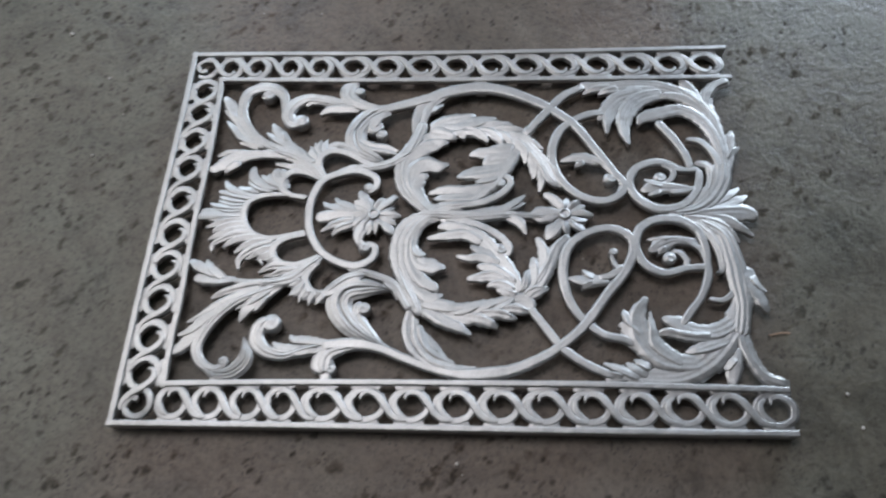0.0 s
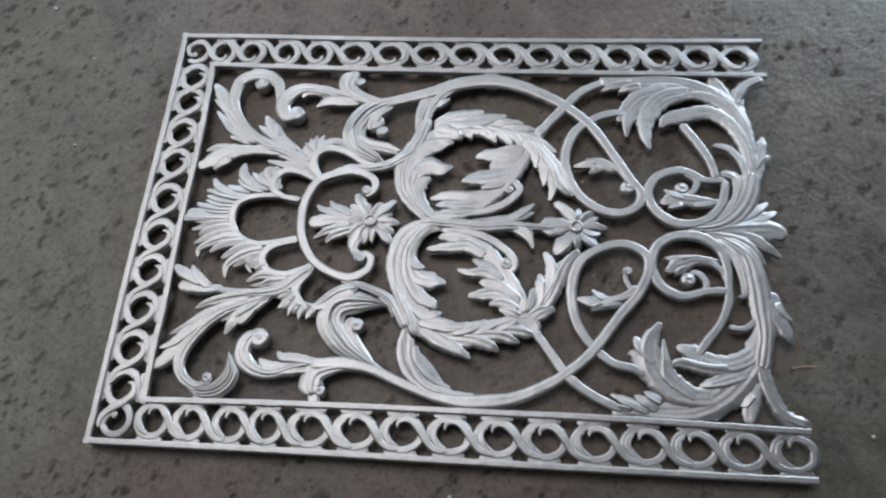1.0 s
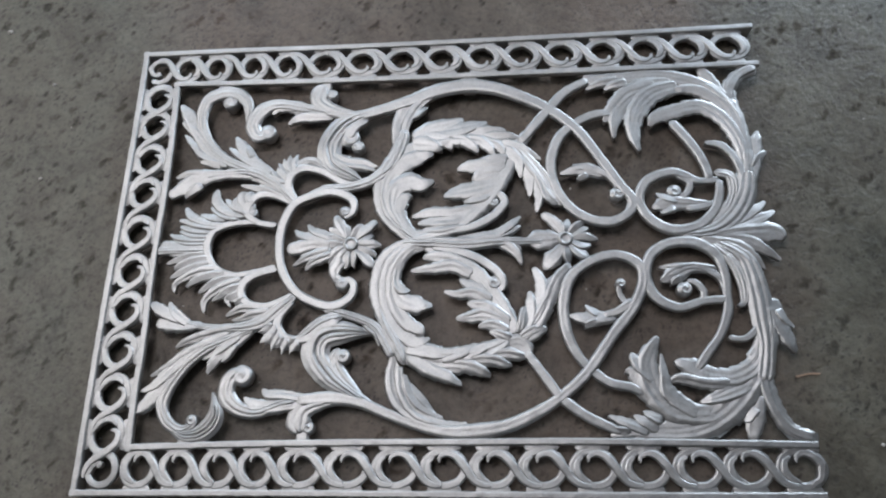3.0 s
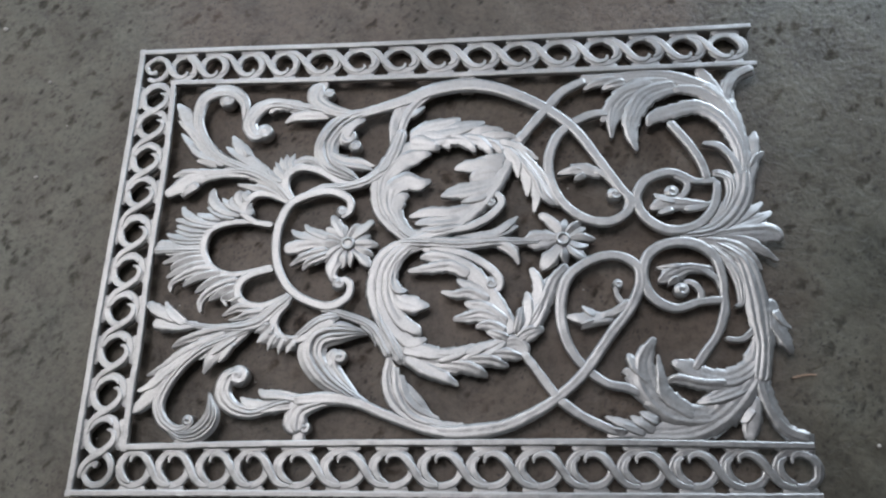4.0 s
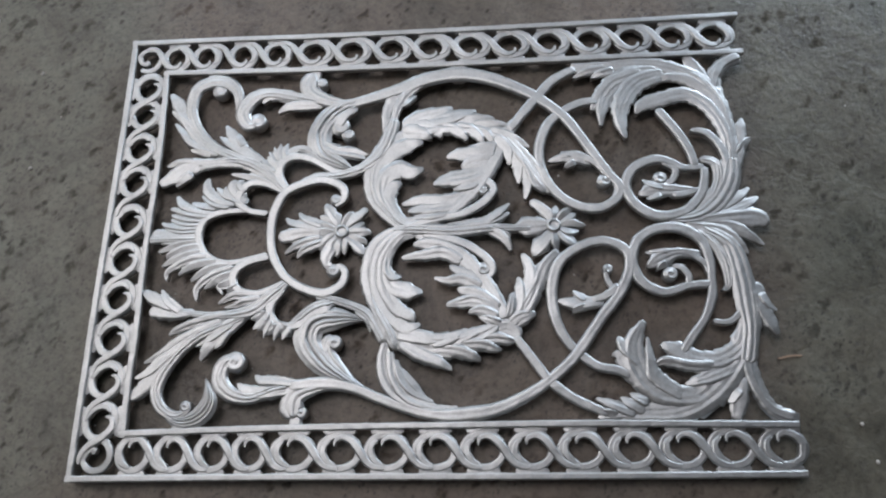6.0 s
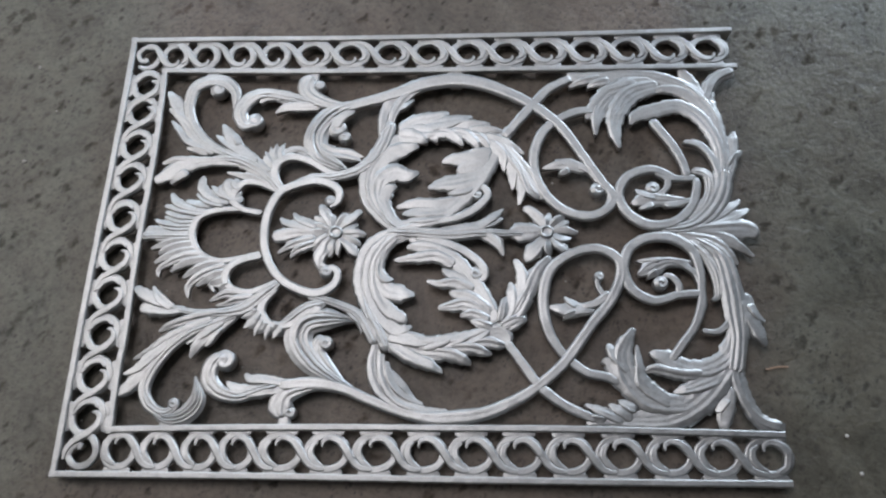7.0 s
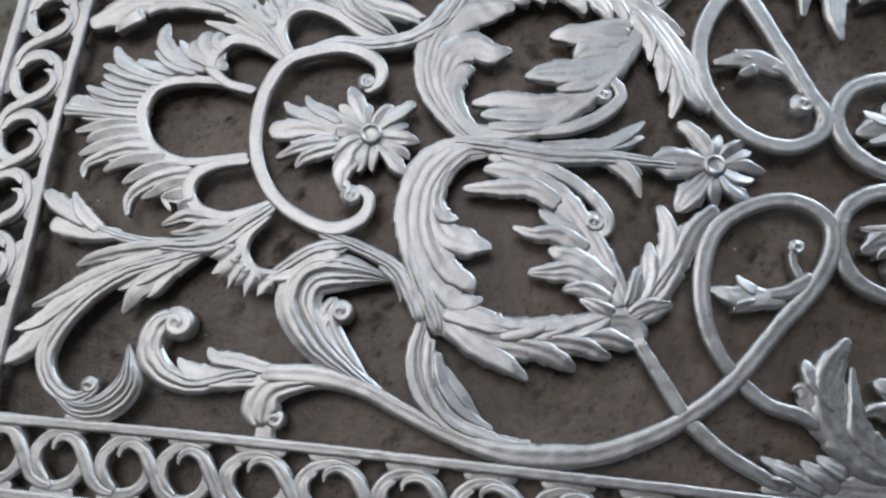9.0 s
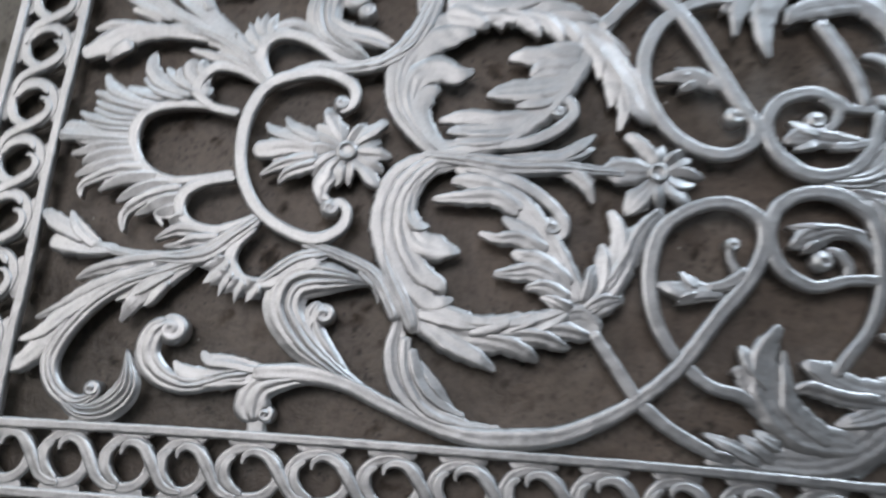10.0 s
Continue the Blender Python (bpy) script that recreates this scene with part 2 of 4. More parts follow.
def blade(name, rows, parent, lobes=(0, 0), cut=0.35, flutes=1, teeth=0, edge=0.0130, rise=0.0062):
    """A modelled leaf; rows: x, y, half width to the left, half width to the right (mm).
    lobes: pointed lobes on each side; flutes: raised ribs on each half;
    teeth: ridges that run the whole length and end in a ragged tip."""
    p, t, s = spline(rows, step=0.0018 if max(lobes) or teeth else 0.0024)
    if teeth:
        wide = (p[:, 2] + p[:, 3]).max() / 2
        run = np.r_[0, np.cumsum(np.hypot(*np.diff(p[:, :2], axis=0).T))]
        keep = max(8, int(np.searchsorted(run, run[-1] - wide * 0.75)))
        p, t, s = p[:keep].copy(), t[:keep], s[:keep] / s[min(keep, len(s)) - 1]
        p[:, 2:] *= np.sqrt(np.clip(s / 0.2, 0.02, 1))[:, None]
        hold = np.clip((s - 0.5) / 0.3, 0, 1) * wide * 0.66
        p[:, 2], p[:, 3] = np.maximum(p[:, 2], hold), np.maximum(p[:, 3], hold)
    else:
        run = np.r_[0, np.cumsum(np.hypot(*np.diff(p[:, :2], axis=0).T))]
        r = np.maximum((p[:, 2] + p[:, 3]) / 2, 1e-4)
        p[:, 2:] *= np.where(run[-1] - run < r, np.sqrt(np.clip(1 - (1 - (run[-1] - run) / r) ** 2, 0.02, 1)), 1)[:, None]
    n, m = len(p), (8 * teeth + 1 if teeth else 25 if flutes > 1 else 17)
    a = np.linspace(-1, 1, m)
    side = np.c_[-t[:, 1], t[:, 0]]
    xy, z = np.zeros((n, m, 2)), np.zeros((n, m))
    lean = 1 if (int(abs(rows[0][0]) + abs(rows[0][1])) % 2) else -1
    for j, v in enumerate(a):
        left = v > 0
        w = p[:, 2] if left else p[:, 3]
        count, r = lobes[0 if left else 1], abs(v)
        if count:
            ph = (s * 0.999 * count) % 1.0
            tooth = np.where(ph < 0.78, (ph / 0.78) ** 0.8, (1 - ph) / 0.22)
            reach = 1 - cut * (1 - tooth) * r
            sweep = 0.55 * tooth * r ** 2
            rib = 0.55 * r * np.sin(math.pi * ph) ** 0.8 - 0.15 * r
        else:
            reach, sweep, rib = np.ones(n), np.zeros(n), np.zeros(n)
        xy[:, j] = p[:, :2] + side * (np.sign(v) * w * r * reach)[:, None] + t * (w * sweep)[:, None]
        full = np.clip((p[:, 2] + p[:, 3]) / 0.016, 0.35, 1.15)
        if teeth:
            f = ((v + 1) / 2 * teeth) % 1.0 if v < 1 else 0.0
            spike = 1 - abs(2 * f - 1)
            far = wide * (0.35 + 0.75 * spike ** 1.3 - 0.75 * r ** 2 + 0.30 * lean * v) * np.clip((s - 0.62) / 0.38, 0, 1) ** 1.3
            xy[:, j] += t * far[:, None] + side * (np.sign(v) * 0.22 * r * far)[:, None]
            z[:, j] = edge + rise * full * (0.55 * (1 - r ** 2.4) + 0.30 * math.sin(math.pi * f) * (1 - 0.5 * s ** 3) - 0.25 * s ** 4 - 0.5 * np.clip(1 - s / 0.22, 0, 1) ** 2 + 0.5 * rib)
        else:
            dome = 0.66 * (1 - r ** 2.4) + 0.14
            vein = -0.22 * np.exp(-(v / 0.16) ** 2)
            groove = (0.30 * np.abs(np.sin(math.pi * (flutes + 0.5) * r)) - 0.16) * (1 - r ** 4) if flutes else 0.0
            z[:, j] = edge + rise * full * (dome + vein + groove + rib)
    return shell(name, xy, z, parent)


def bead(name, x, y, r, parent, top=0.0178):
    """The coiled knob that ends a scroll: a low dome with a spiral groove."""
    bm = bmesh.new()
    around, rings = 24, []
    for k in range(8):
        f = 1 - k / 8
        row = []
        for q in np.arange(around) * math.tau / around:
            h = top - 0.0038 * f ** 4 + 0.0013 * math.cos(q - f * 7.0) * min(1, 2.2 * f) * (1 - f ** 5)
            row.append(bm.verts.new((x / 1000 + r / 1000 * f * math.cos(q), y / 1000 + r / 1000 * f * math.sin(q), h)))
        rings.append(row)
    mid = bm.verts.new((x / 1000, y / 1000, top - 0.0006))
    foot = [bm.verts.new((v.co.x, v.co.y, BOTTOM)) for v in rings[0]]
    for q in range(around):
        w = (q + 1) % around
        bm.faces.new((foot[q], foot[w], rings[0][w], rings[0][q]))
        for k in range(7):
            bm.faces.new((rings[k][q], rings[k][w], rings[k + 1][w], rings[k + 1][q]))
        bm.faces.new((rings[7][q], rings[7][w], mid))
    bm.faces.new(foot[::-1])
    return link(name, bm, METAL, parent, smooth=55)


def frond(name, *fingers, parent=None, edge=0.0124, rise=0.0066):
    """A modelled leaf of overlapping rounded fingers, one mesh; each finger: rows of x, y, width (mm), from its root to its tip."""
    bm, lines = bmesh.new(), []
    for order, rows in enumerate(fingers):
        tip = (*rows[-1][:2], max(rows[-1][2], 0.26 * rows[-2][2]))
        p, t, s = spline([*rows[:-1], tip], step=0.0026)
        run = np.r_[0, np.cumsum(np.hypot(*np.diff(p[:, :2], axis=0).T))]
        near = np.maximum(p[:, 2] * 0.5, 1e-4)
        for away in (run, run[-1] - run):
            p[:, 2] *= np.where(away < near, np.sqrt(np.clip(1 - (1 - away / near) ** 2, 0.02, 1)), 1)
        # the finger's crest lies off its middle, towards the outside of its bend, with a shallow scoop behind it
        bend = np.sign(np.sum(t[:-1, 0] * t[1:, 1] - t[:-1, 1] * t[1:, 0]) or 1.0)
        wide = p[:, 2].max()
        ribs = int(np.clip(round(wide / 0.0085), 1, 4))
        a = np.linspace(-1, 1, 13 if ribs < 3 else 8 * ribs + 1)
        skew = a * bend
        crest = np.where(skew < -0.42, np.sqrt(np.clip(1 - ((-skew - 0.42) / 0.58) ** 2, 0, 1)), 1 - 0.60 * np.clip((skew + 0.42) / 1.42, 0, 1) ** 0.85)
        crest = crest - 0.45 * np.clip((np.abs(a) - 0.86) / 0.14, 0, 1) ** 2
        broad = np.clip((wide - 0.010) / 0.009, 0, 1)
        crest = crest * (1 - 0.45 * broad) + 0.22 * broad * (1 - a ** 6)
        full = np.clip(p[:, 2] / 0.0125, 0.30, 1.0)[:, None]
        swell = (0.62 + 0.38 * np.sin(math.pi * np.clip(0.12 + 0.80 * s, 0, 1)))[:, None]
        side = np.c_[-t[:, 1], t[:, 0]]
        xy = p[:, None, :2] + side[:, None] * (p[:, 2] * 0.70)[:, None, None] * a[None, :, None]
        z = edge + 0.0004 * (order % 3) + rise * full * swell * crest[None, :]
        if ribs > 1:
            # finer ribs that run along the finger and fade at its edges, and a lightly toothed outline
            z += 0.00058 * (1 - 0.6 * broad) * np.cos(math.pi * (ribs + 0.5) * (a + 0.07 * order))[None, :] * (1 - a ** 4)[None, :] * np.sin(math.pi * np.clip(0.1 + 0.9 * s, 0, 1))[:, None]
            tooth = (run / (0.9 * wide) + 0.37 * order) % 1.0
            xy += side[:, None] * (p[:, 2] * 0.13 * (tooth ** 1.5 - 0.5) * np.clip(s * 3, 0, 1))[:, None, None] * (np.abs(a) ** 3 * np.sign(a))[None, :, None]
        cast(bm, xy, z, False, 0.002, 0.55)
        lines.append((p[(np.linspace(0, 0.74, 10) * (len(p) - 1)).astype(int), :2], p[:, 2].max()))
    # thin webs of metal that join neighbouring fingers
    for (one, w), (two, v) in zip(lines, lines[1:]):
        gap = np.hypot(*(one - two).T)
        if gap[0] < 0.022 and gap[-1] < 1.25 * (w + v):
            across = np.linspace(0, 1, 5)[None, :, None]
            cast(bm, one[:, None] * (1 - across) + two[:, None] * across, np.full((10, 5), edge + 0.0016), False, 0.008, 0.1)
    return link(name, bm, METAL, parent or panel, smooth=50)


def boss(x, y, r, parent):
    """The ringed button in the middle of a flower."""
    bm = bmesh.new()
    prof = ((1.0, 0.012), (1.0, 0.0175), (0.88, 0.0193), (0.72, 0.0196), (0.6, 0.0180), (0.3, 0.0175), (0.0, 0.0177))
    rings = [[bm.verts.new((x / 1000 + r * q / 1000 * math.cos(u), y / 1000 + r * q / 1000 * math.sin(u), h)) for u in np.arange(20) * math.tau / 20] for q, h in prof[:-1]]
    mid = bm.verts.new((x / 1000, y / 1000, prof[-1][1]))
    for u in range(20):
        w = (u + 1) % 20
        for k in range(len(rings) - 1):
            bm.faces.new((rings[k][u], rings[k][w], rings[k + 1][w], rings[k + 1][u]))
        bm.faces.new((rings[-1][u], rings[-1][w], mid))
    return link("boss", bm, METAL, parent, smooth=55)


def rosette(x, y, button, *petals):
    """A flower of ridged petals round a ringed button."""
    flower = new("rosette")
    flower.parent = panel
    tagged(flower, "cast flower with ridged petals and a ringed boss")
    for rows in petals:
        frond("petal", rows, parent=flower, rise=0.0062)
    boss(x, y, button, flower)
    return flower


panel = tagged(new("cast_panel"), "openwork cast aluminium scroll panel lying flat on the concrete floor", "metal panel")

# rails: outer and inner, along three sides, each a little out of true
for deep, run in enumerate(([(0, 8), (297, 8), (596, 6), (858, 5), (1103, 5)],
            [(5, 4), (4, 152), (3, 300), (4, 480), (4, 640), (2, 796)],
            [(-3, 790), (198, 790), (412, 788), (826, 790), (1116, 794)],
            [(74, 74), (253, 78), (427, 80), (597, 80), (799, 80), (1102, 74)],
            [(81, 68), (78, 150), (79, 238), (76, 334), (76, 433), (77, 540), (74, 651), (70, 726)],
            [(65, 722), (198, 719), (414, 716), (819, 716), (1116, 716)])):
    stem("border_rail", [(x, y, 10.5) for x, y in run], panel, edge=0.0165, rise=0.003, cap=False, foot=FLOOR if deep < 3 else 0.007, tuck=0.3)


def ring_link(x, y, turn, long=30.5, grow=1.0, last=False):
    """One loop of the guilloche border with its raised S-scroll, hook and side leaf."""
    c, s = math.cos(radians(turn)), math.sin(radians(turn))

    def put(rows):
        return [(x + c * u * grow - s * v, y + s * u * grow + c * v, w) for u, v, w in rows]
    loop = new("ring_link")
    loop.parent = panel
    stem("ring", put([(long * math.cos(q), 24.5 * math.sin(q), 12.5) for q in np.arange(12) * math.tau / 12]), loop, edge=0.0125, rise=0.0035, closed=True)
    tail = [(26, -4, 12), (22, -15, 11), (10, -22, 8)] if last else [(36, -6, 13), (45, -17, 11.5), (57, -23, 10), (70, -24, 6)]
    stem("scroll", put([(-7, 8, 4), (-6, 16, 7), (4, 21, 10), (16, 18, 12.5), (27, 7, 14), *tail]), loop, edge=0.0140, rise=0.0052)
    stem("side_leaf", put([(-14, 16, 5), (-23, 9, 10), (-24, -3, 12), (-17, -14, 11), (-4, -21, 6)]), loop, edge=0.0140, rise=0.0045)
    for v in (29.0, -29.0):
        stem("tie", put([(-25, v * 1.04, 11), (-12, v, 15), (12, v, 15), (25, v * 1.04, 11)]), loop, edge=0.0118, rise=0.0026)
    return loop


for x in (100, 160, 224, 281, 349, 420, 493, 566, 638, 710, 784, 858, 932, 1002, 1076):
    ring_link(x, 44 - 0.002 * x, 0, 28 if x < 300 else 30.5, 0.85 if x < 300 else 1.0, x > 1050)
for x in (86, 143, 212, 276, 348, 418, 492, 564, 637, 708, 780, 854, 928, 1000, 1072):
    ring_link(x, 754, 180, 27 if x < 300 else 30.5, 0.85 if x < 300 else 1.0)
for y in (693, 638, 569, 504, 430, 360, 294, 226, 158, 94):
    ring_link(40, y, -90, 29, 0.93)
for x, y, way in ((34, 753, 1), (42, 42, -1)):
    stem("corner_scroll", [(x - 6, y - 2 * way, 9), (x - 3, y - 9 * way, 8), (x - 14, y - 6 * way, 9), (x - 20, y + 8 * way, 10), (x - 8, y + 21 * way, 10),
                           (x + 10, y + 20 * way, 11), (x + 22, y + 4 * way, 11), (x + 16, y - 16 * way, 12), (x, y - 25 * way, 11), (x - 16, y - 20 * way, 9)], panel, fluted=True)


# scrolls and leaves: rows are x, y, width for bars; x, y, left, right half widths for leaves
# palmette
stem("scroll_stem", [(282, 436, 9.1), (240, 442, 10), (201, 440, 12.6), (174, 428, 14.9), (165, 404, 15.3), (171, 378, 13.4), (189, 358, 12.5), (218, 348, 12), (256, 354, 10.4), (286, 362, 9.5)], panel)
stem("scroll_stem", [(167, 394, 14.3), (132, 394, 16.3), (104, 394, 14.1), (79, 394, 20.2)], panel, fluted=True)
stem("scroll_stem", [(311, 472, 9.5), (276, 490, 12.2), (247, 492, 14.9), (230, 474, 16.6), (230, 456, 15.3), (250, 441, 11.4), (280, 434, 8.1)], panel)
stem("scroll_stem", [(289, 357, 10.8), (256, 349, 12.1), (236, 336, 16.4), (232, 316, 15.3), (246, 299, 14.3), (274, 294, 13.3), (302, 304, 11.2), (320, 314, 9.4)], panel)
# lower left cluster
stem("stalk", [(324, 312, 13.5), (298, 290, 23.4), (271, 268, 26.9), (239, 260, 18.4), (193, 260, 12), (156, 266, 11), (136, 274, 12.4)], panel, fluted=True)
stem("scroll_stem", [(320, 303, 13.5), (301, 280, 16.1), (298, 259, 16.5), (314, 241, 13.9), (342, 239, 16.5), (369, 251, 17.5), (397, 271, 20)], panel)
blade("palmette_leaf", [(296, 265, 14.1, 13.5), (282, 250, 15.3, 16.6), (268, 247, 1.4, 2.2)], panel, lobes=(2, 2), cut=0.22, teeth=2)
blade("palmette_leaf", [(301, 252, 13, 14.4), (292, 237, 13, 14.4), (285, 227, 2.8, 2.2)], panel, lobes=(2, 2), cut=0.22, teeth=2)
blade("palmette_leaf", [(314, 243, 14.4, 13), (308, 231, 13, 13.9), (304, 221, 1.4, 2.2)], panel, lobes=(2, 2), cut=0.22, teeth=2)
blade("palmette_leaf", [(333, 239, 15.6, 15.6), (324, 230, 13.5, 14.1), (319, 225, 1.4, 2.8)], panel, lobes=(2, 2), cut=0.22, teeth=2)
stem("scroll_stem", [(276, 266, 12.5), (227, 244, 15.7), (182, 224, 19.2), (147, 191, 21.4), (125, 148, 23.1), (132, 117, 19.2), (156, 100, 17.3), (174, 105, 12.8), (181, 116, 9.4)], panel, fluted=True)
bead("volute_bead", 174, 114, 9, panel)
blade("acanthus_leaf", [(137, 111, 6.4, 6.4), (164, 92, 8.1, 10), (194, 97, 13.6, 15.8), (212, 121, 14.3, 13.6), (203, 158, 1.4, 1)], panel, flutes=2)
bead("volute_bead", 247, 182, 17.1, panel)
stem("scroll_stem", [(245, 190, 17), (229, 178, 26.4), (226, 152, 28.6), (245, 132, 24.6), (276, 125, 19.2), (310, 136, 18), (336, 142, 23.1)], panel, fluted=True)
stem("main_stem", [(337, 142, 19.2), (389, 146, 23), (433, 140, 18.7), (477, 123, 17.1), (520, 107, 16.8), (563, 96, 19.1), (606, 95, 24.1), (657, 102, 21.8), (700, 119, 20.1), (740, 143, 17.8), (784, 181, 19.1), (830, 242, 18.4), (858, 276, 18.6), (879, 315, 19.6), (880, 347, 18.4), (856, 366, 17.1), (824, 367, 17.3), (788, 351, 17.5), (764, 325, 19.2), (754, 283, 19), (758, 240, 17.7), (777, 200, 15.6), (814, 167, 15.3), (848, 158, 15.2), (867, 147, 11.7)], panel)
stem("tab", [(598, 99, 30), (596, 80, 34)], panel, edge=0.0125, rise=0.003, cap=False)
stem("scroll_stem", [(418, 144, 10.2), (381, 139, 19), (351, 129, 32.6), (343, 110, 40.6), (348, 93, 29.4)], panel, fluted=True)
bead("volute_bead", 358, 102, 9.8, panel)
stem("tab", [(350, 97, 20), (351, 77, 22)], panel, edge=0.0125, rise=0.003, cap=False)
blade("acanthus_leaf", [(460, 132, 6.7, 5.8), (424, 152, 8.1, 10.8), (388, 178, 19.1, 19.1), (364, 214, 24.3, 22.4), (373, 243, 23.4, 23.4), (410, 250, 17.1, 18), (453, 246, 1, 1)], panel, flutes=2)
stem("scroll_stem", [(429, 152, 10), (404, 172, 14.2), (390, 194, 15), (398, 208, 14.4)], panel)
bead("volute_bead", 406, 210, 12.3, panel)
blade("leaf_web", [(435, 151, 5.7, 5), (415, 170, 12, 10), (399, 190, 12.5, 11.2), (394, 208, 11, 11), (400, 224, 4.5, 5.8)], panel, rise=0.005, flutes=0)
stem("scroll_stem", [(324, 229, 9.2), (346, 248, 19.2), (373, 268, 21), (404, 275, 17.7)], panel, fluted=True)
stem("scroll_stem", [(372, 288, 14.3), (422, 274, 14.9), (455, 258, 15.8), (473, 232, 17.5), (485, 208, 15.7)], panel, fluted=True)
blade("acanthus_leaf", [(436, 264, 7.1, 6.4), (457, 246, 7.8, 6.4), (465, 228, 3.2, 3.2)], panel, teeth=2)
# C ring
stem("scroll_stem", [(397, 376, 13.5), (383, 362, 13.4), (383, 348, 10.3), (397, 338, 9.4)], panel)
stem("scroll_stem", [(398, 445, 7.8), (412, 459, 13.9), (408, 480, 15.6), (378, 494, 17), (345, 490, 15.8), (311, 474, 17), (294, 442, 17.5), (289, 402, 16), (296, 360, 15.5), (317, 324, 14.9), (348, 302, 16.2), (385, 292, 17.1), (413, 306, 16.3), (418, 328, 13.3), (404, 340, 10.6)], panel)
bead("volute_bead", 398, 457, 10.1, panel)
bead("volute_bead", 399, 330, 11.5, panel)
stem("scroll_stem", [(321, 480, 12.5), (360, 500, 15.8), (402, 502, 19.6), (442, 514, 21.5), (472, 542, 26.9), (490, 580, 26.4), (498, 610, 18.4)], panel, fluted=True)
blade("acanthus_leaf", [(449, 516, 7.1, 4.2), (472, 542, 15.6, 10.6), (484, 568, 10, 10), (504, 600, 2.2, 2.2)], panel, lobes=(2, 2), cut=0.32, teeth=2)
# upper left
stem("scroll_stem", [(316, 474, 11.4), (298, 502, 16.8), (299, 528, 20.8), (322, 541, 17.3), (354, 534, 14.6), (388, 514, 13.6), (412, 506, 12.2)], panel)
stem("scroll_stem", [(304, 545, 15.2), (332, 556, 16), (360, 542, 15.7), (386, 520, 12.2)], panel, fluted=True)
blade("palmette_leaf", [(297, 514, 11.2, 12.5), (281, 526, 14.2, 14.2), (269, 542, 2.2, 2.2)], panel, lobes=(2, 2), cut=0.22, teeth=2)
blade("palmette_leaf", [(300, 526, 12, 12), (288, 540, 13, 14.4), (280, 557, 2.2, 2.2)], panel, lobes=(2, 2), cut=0.22, teeth=2)
blade("palmette_leaf", [(306, 534, 13.4, 14.3), (299, 549, 15, 14), (304, 568, 2, 2.2)], panel, lobes=(2, 2), cut=0.22, teeth=2)
stem("stalk", [(313, 472, 12.7), (282, 508, 21.6), (244, 532, 19.9), (213, 540, 18), (179, 537, 12.4), (149, 528, 12.6)], panel, fluted=True)
stem("scroll_stem", [(259, 526, 14.6), (218, 544, 19), (176, 565, 19.7), (143, 601, 20.2), (127, 641, 22), (131, 682, 25.8), (154, 698, 26.6), (184, 698, 27.5), (206, 680, 22.2), (212, 658, 17), (209, 638, 4.1)], panel, fluted=True)
bead("volute_bead", 176, 681, 14.9, panel)
stem("scroll_stem", [(369, 648, 16.1), (312, 662, 21.1), (266, 671, 23.2), (236, 659, 30), (222, 632, 29.6), (234, 607, 24.2), (250, 610, 20.6)], panel, fluted=True)
bead("volute_bead", 250, 614, 15.7, panel)
stem("scroll_stem", [(420, 640, 15.1), (374, 651, 26.7), (344, 671, 32.6), (342, 693, 38.3), (352, 706, 21.2)], panel, fluted=True)
bead("volute_bead", 363, 687, 10.7, panel)
stem("tab", [(352, 695, 16.1), (352, 724, 25.2)], panel, edge=0.0125, rise=0.003, cap=False)
blade("acanthus_leaf", [(428, 644, 11.7, 11.2), (390, 626, 19.2, 20), (364, 587, 23.4, 20.2), (372, 548, 19.4, 22.2), (402, 526, 13, 14.8), (428, 510, 2.2, 2.2)], panel, flutes=2)
blade("acanthus_leaf", [(362, 570, 7.6, 7.6), (394, 550, 16.5, 15.5), (427, 544, 13.2, 13.2), (452, 534, 1.4, 1)], panel, lobes=(2, 2), cut=0.32, teeth=2)
stem("scroll_stem", [(430, 633, 13.9), (405, 616, 22.7), (396, 596, 28)], panel)
bead("volute_bead", 400, 598, 17.7, panel)
bead("volute_bead", 415, 580, 11.5, panel)
stem("main_stem", [(375, 641, 16.1), (416, 642, 20.2), (456, 652, 23.1), (506, 668, 25.3), (556, 687, 27.7), (607, 695, 30), (657, 687, 26.5), (706, 666, 23.8), (749, 640, 22), (795, 598, 20.5), (832, 539, 18.4), (861, 490, 17.8), (879, 461, 18.2), (866, 438, 17.5), (836, 426, 18), (799, 435, 17.5), (768, 462, 17.7), (750, 500, 18), (748, 542, 19.2), (764, 584, 19.2), (793, 610, 18.4), (826, 626, 17.5), (856, 628, 15)], panel)
stem("tab", [(612, 682, 30.1), (612, 712, 33.1)], panel, edge=0.0125, rise=0.003, cap=False)
stem("tab", [(169, 96, 22), (168, 78, 26)], panel, edge=0.0125, rise=0.003, cap=False)
stem("tab", [(164, 700, 26), (164, 719, 32)], panel, edge=0.0125, rise=0.003, cap=False)
# centre
stem("stalk", [(494, 399, 14), (542, 398, 21), (598, 394, 25), (654, 397, 20), (695, 396, 14), (728, 396, 14)], panel, fluted=True)
stem("scroll_stem", [(505, 399, 13.6), (570, 416, 15.5), (617, 425, 16.8), (650, 444, 16.6), (667, 466, 14.6), (657, 482, 13), (644, 478, 10.4)], panel)
bead("volute_bead", 648, 466, 10.1, panel)
stem("scroll_stem", [(546, 390, 13.3), (598, 378, 16.8), (634, 360, 15.3), (658, 336, 15), (660, 319, 12.5), (648, 314, 9.5)], panel)
bead("volute_bead", 646, 326, 12.6, panel)
stem("main_stem", [(458, 296, 11.7), (473, 260, 18.4), (491, 226, 21), (504, 197, 12.6)], panel, fluted=True)
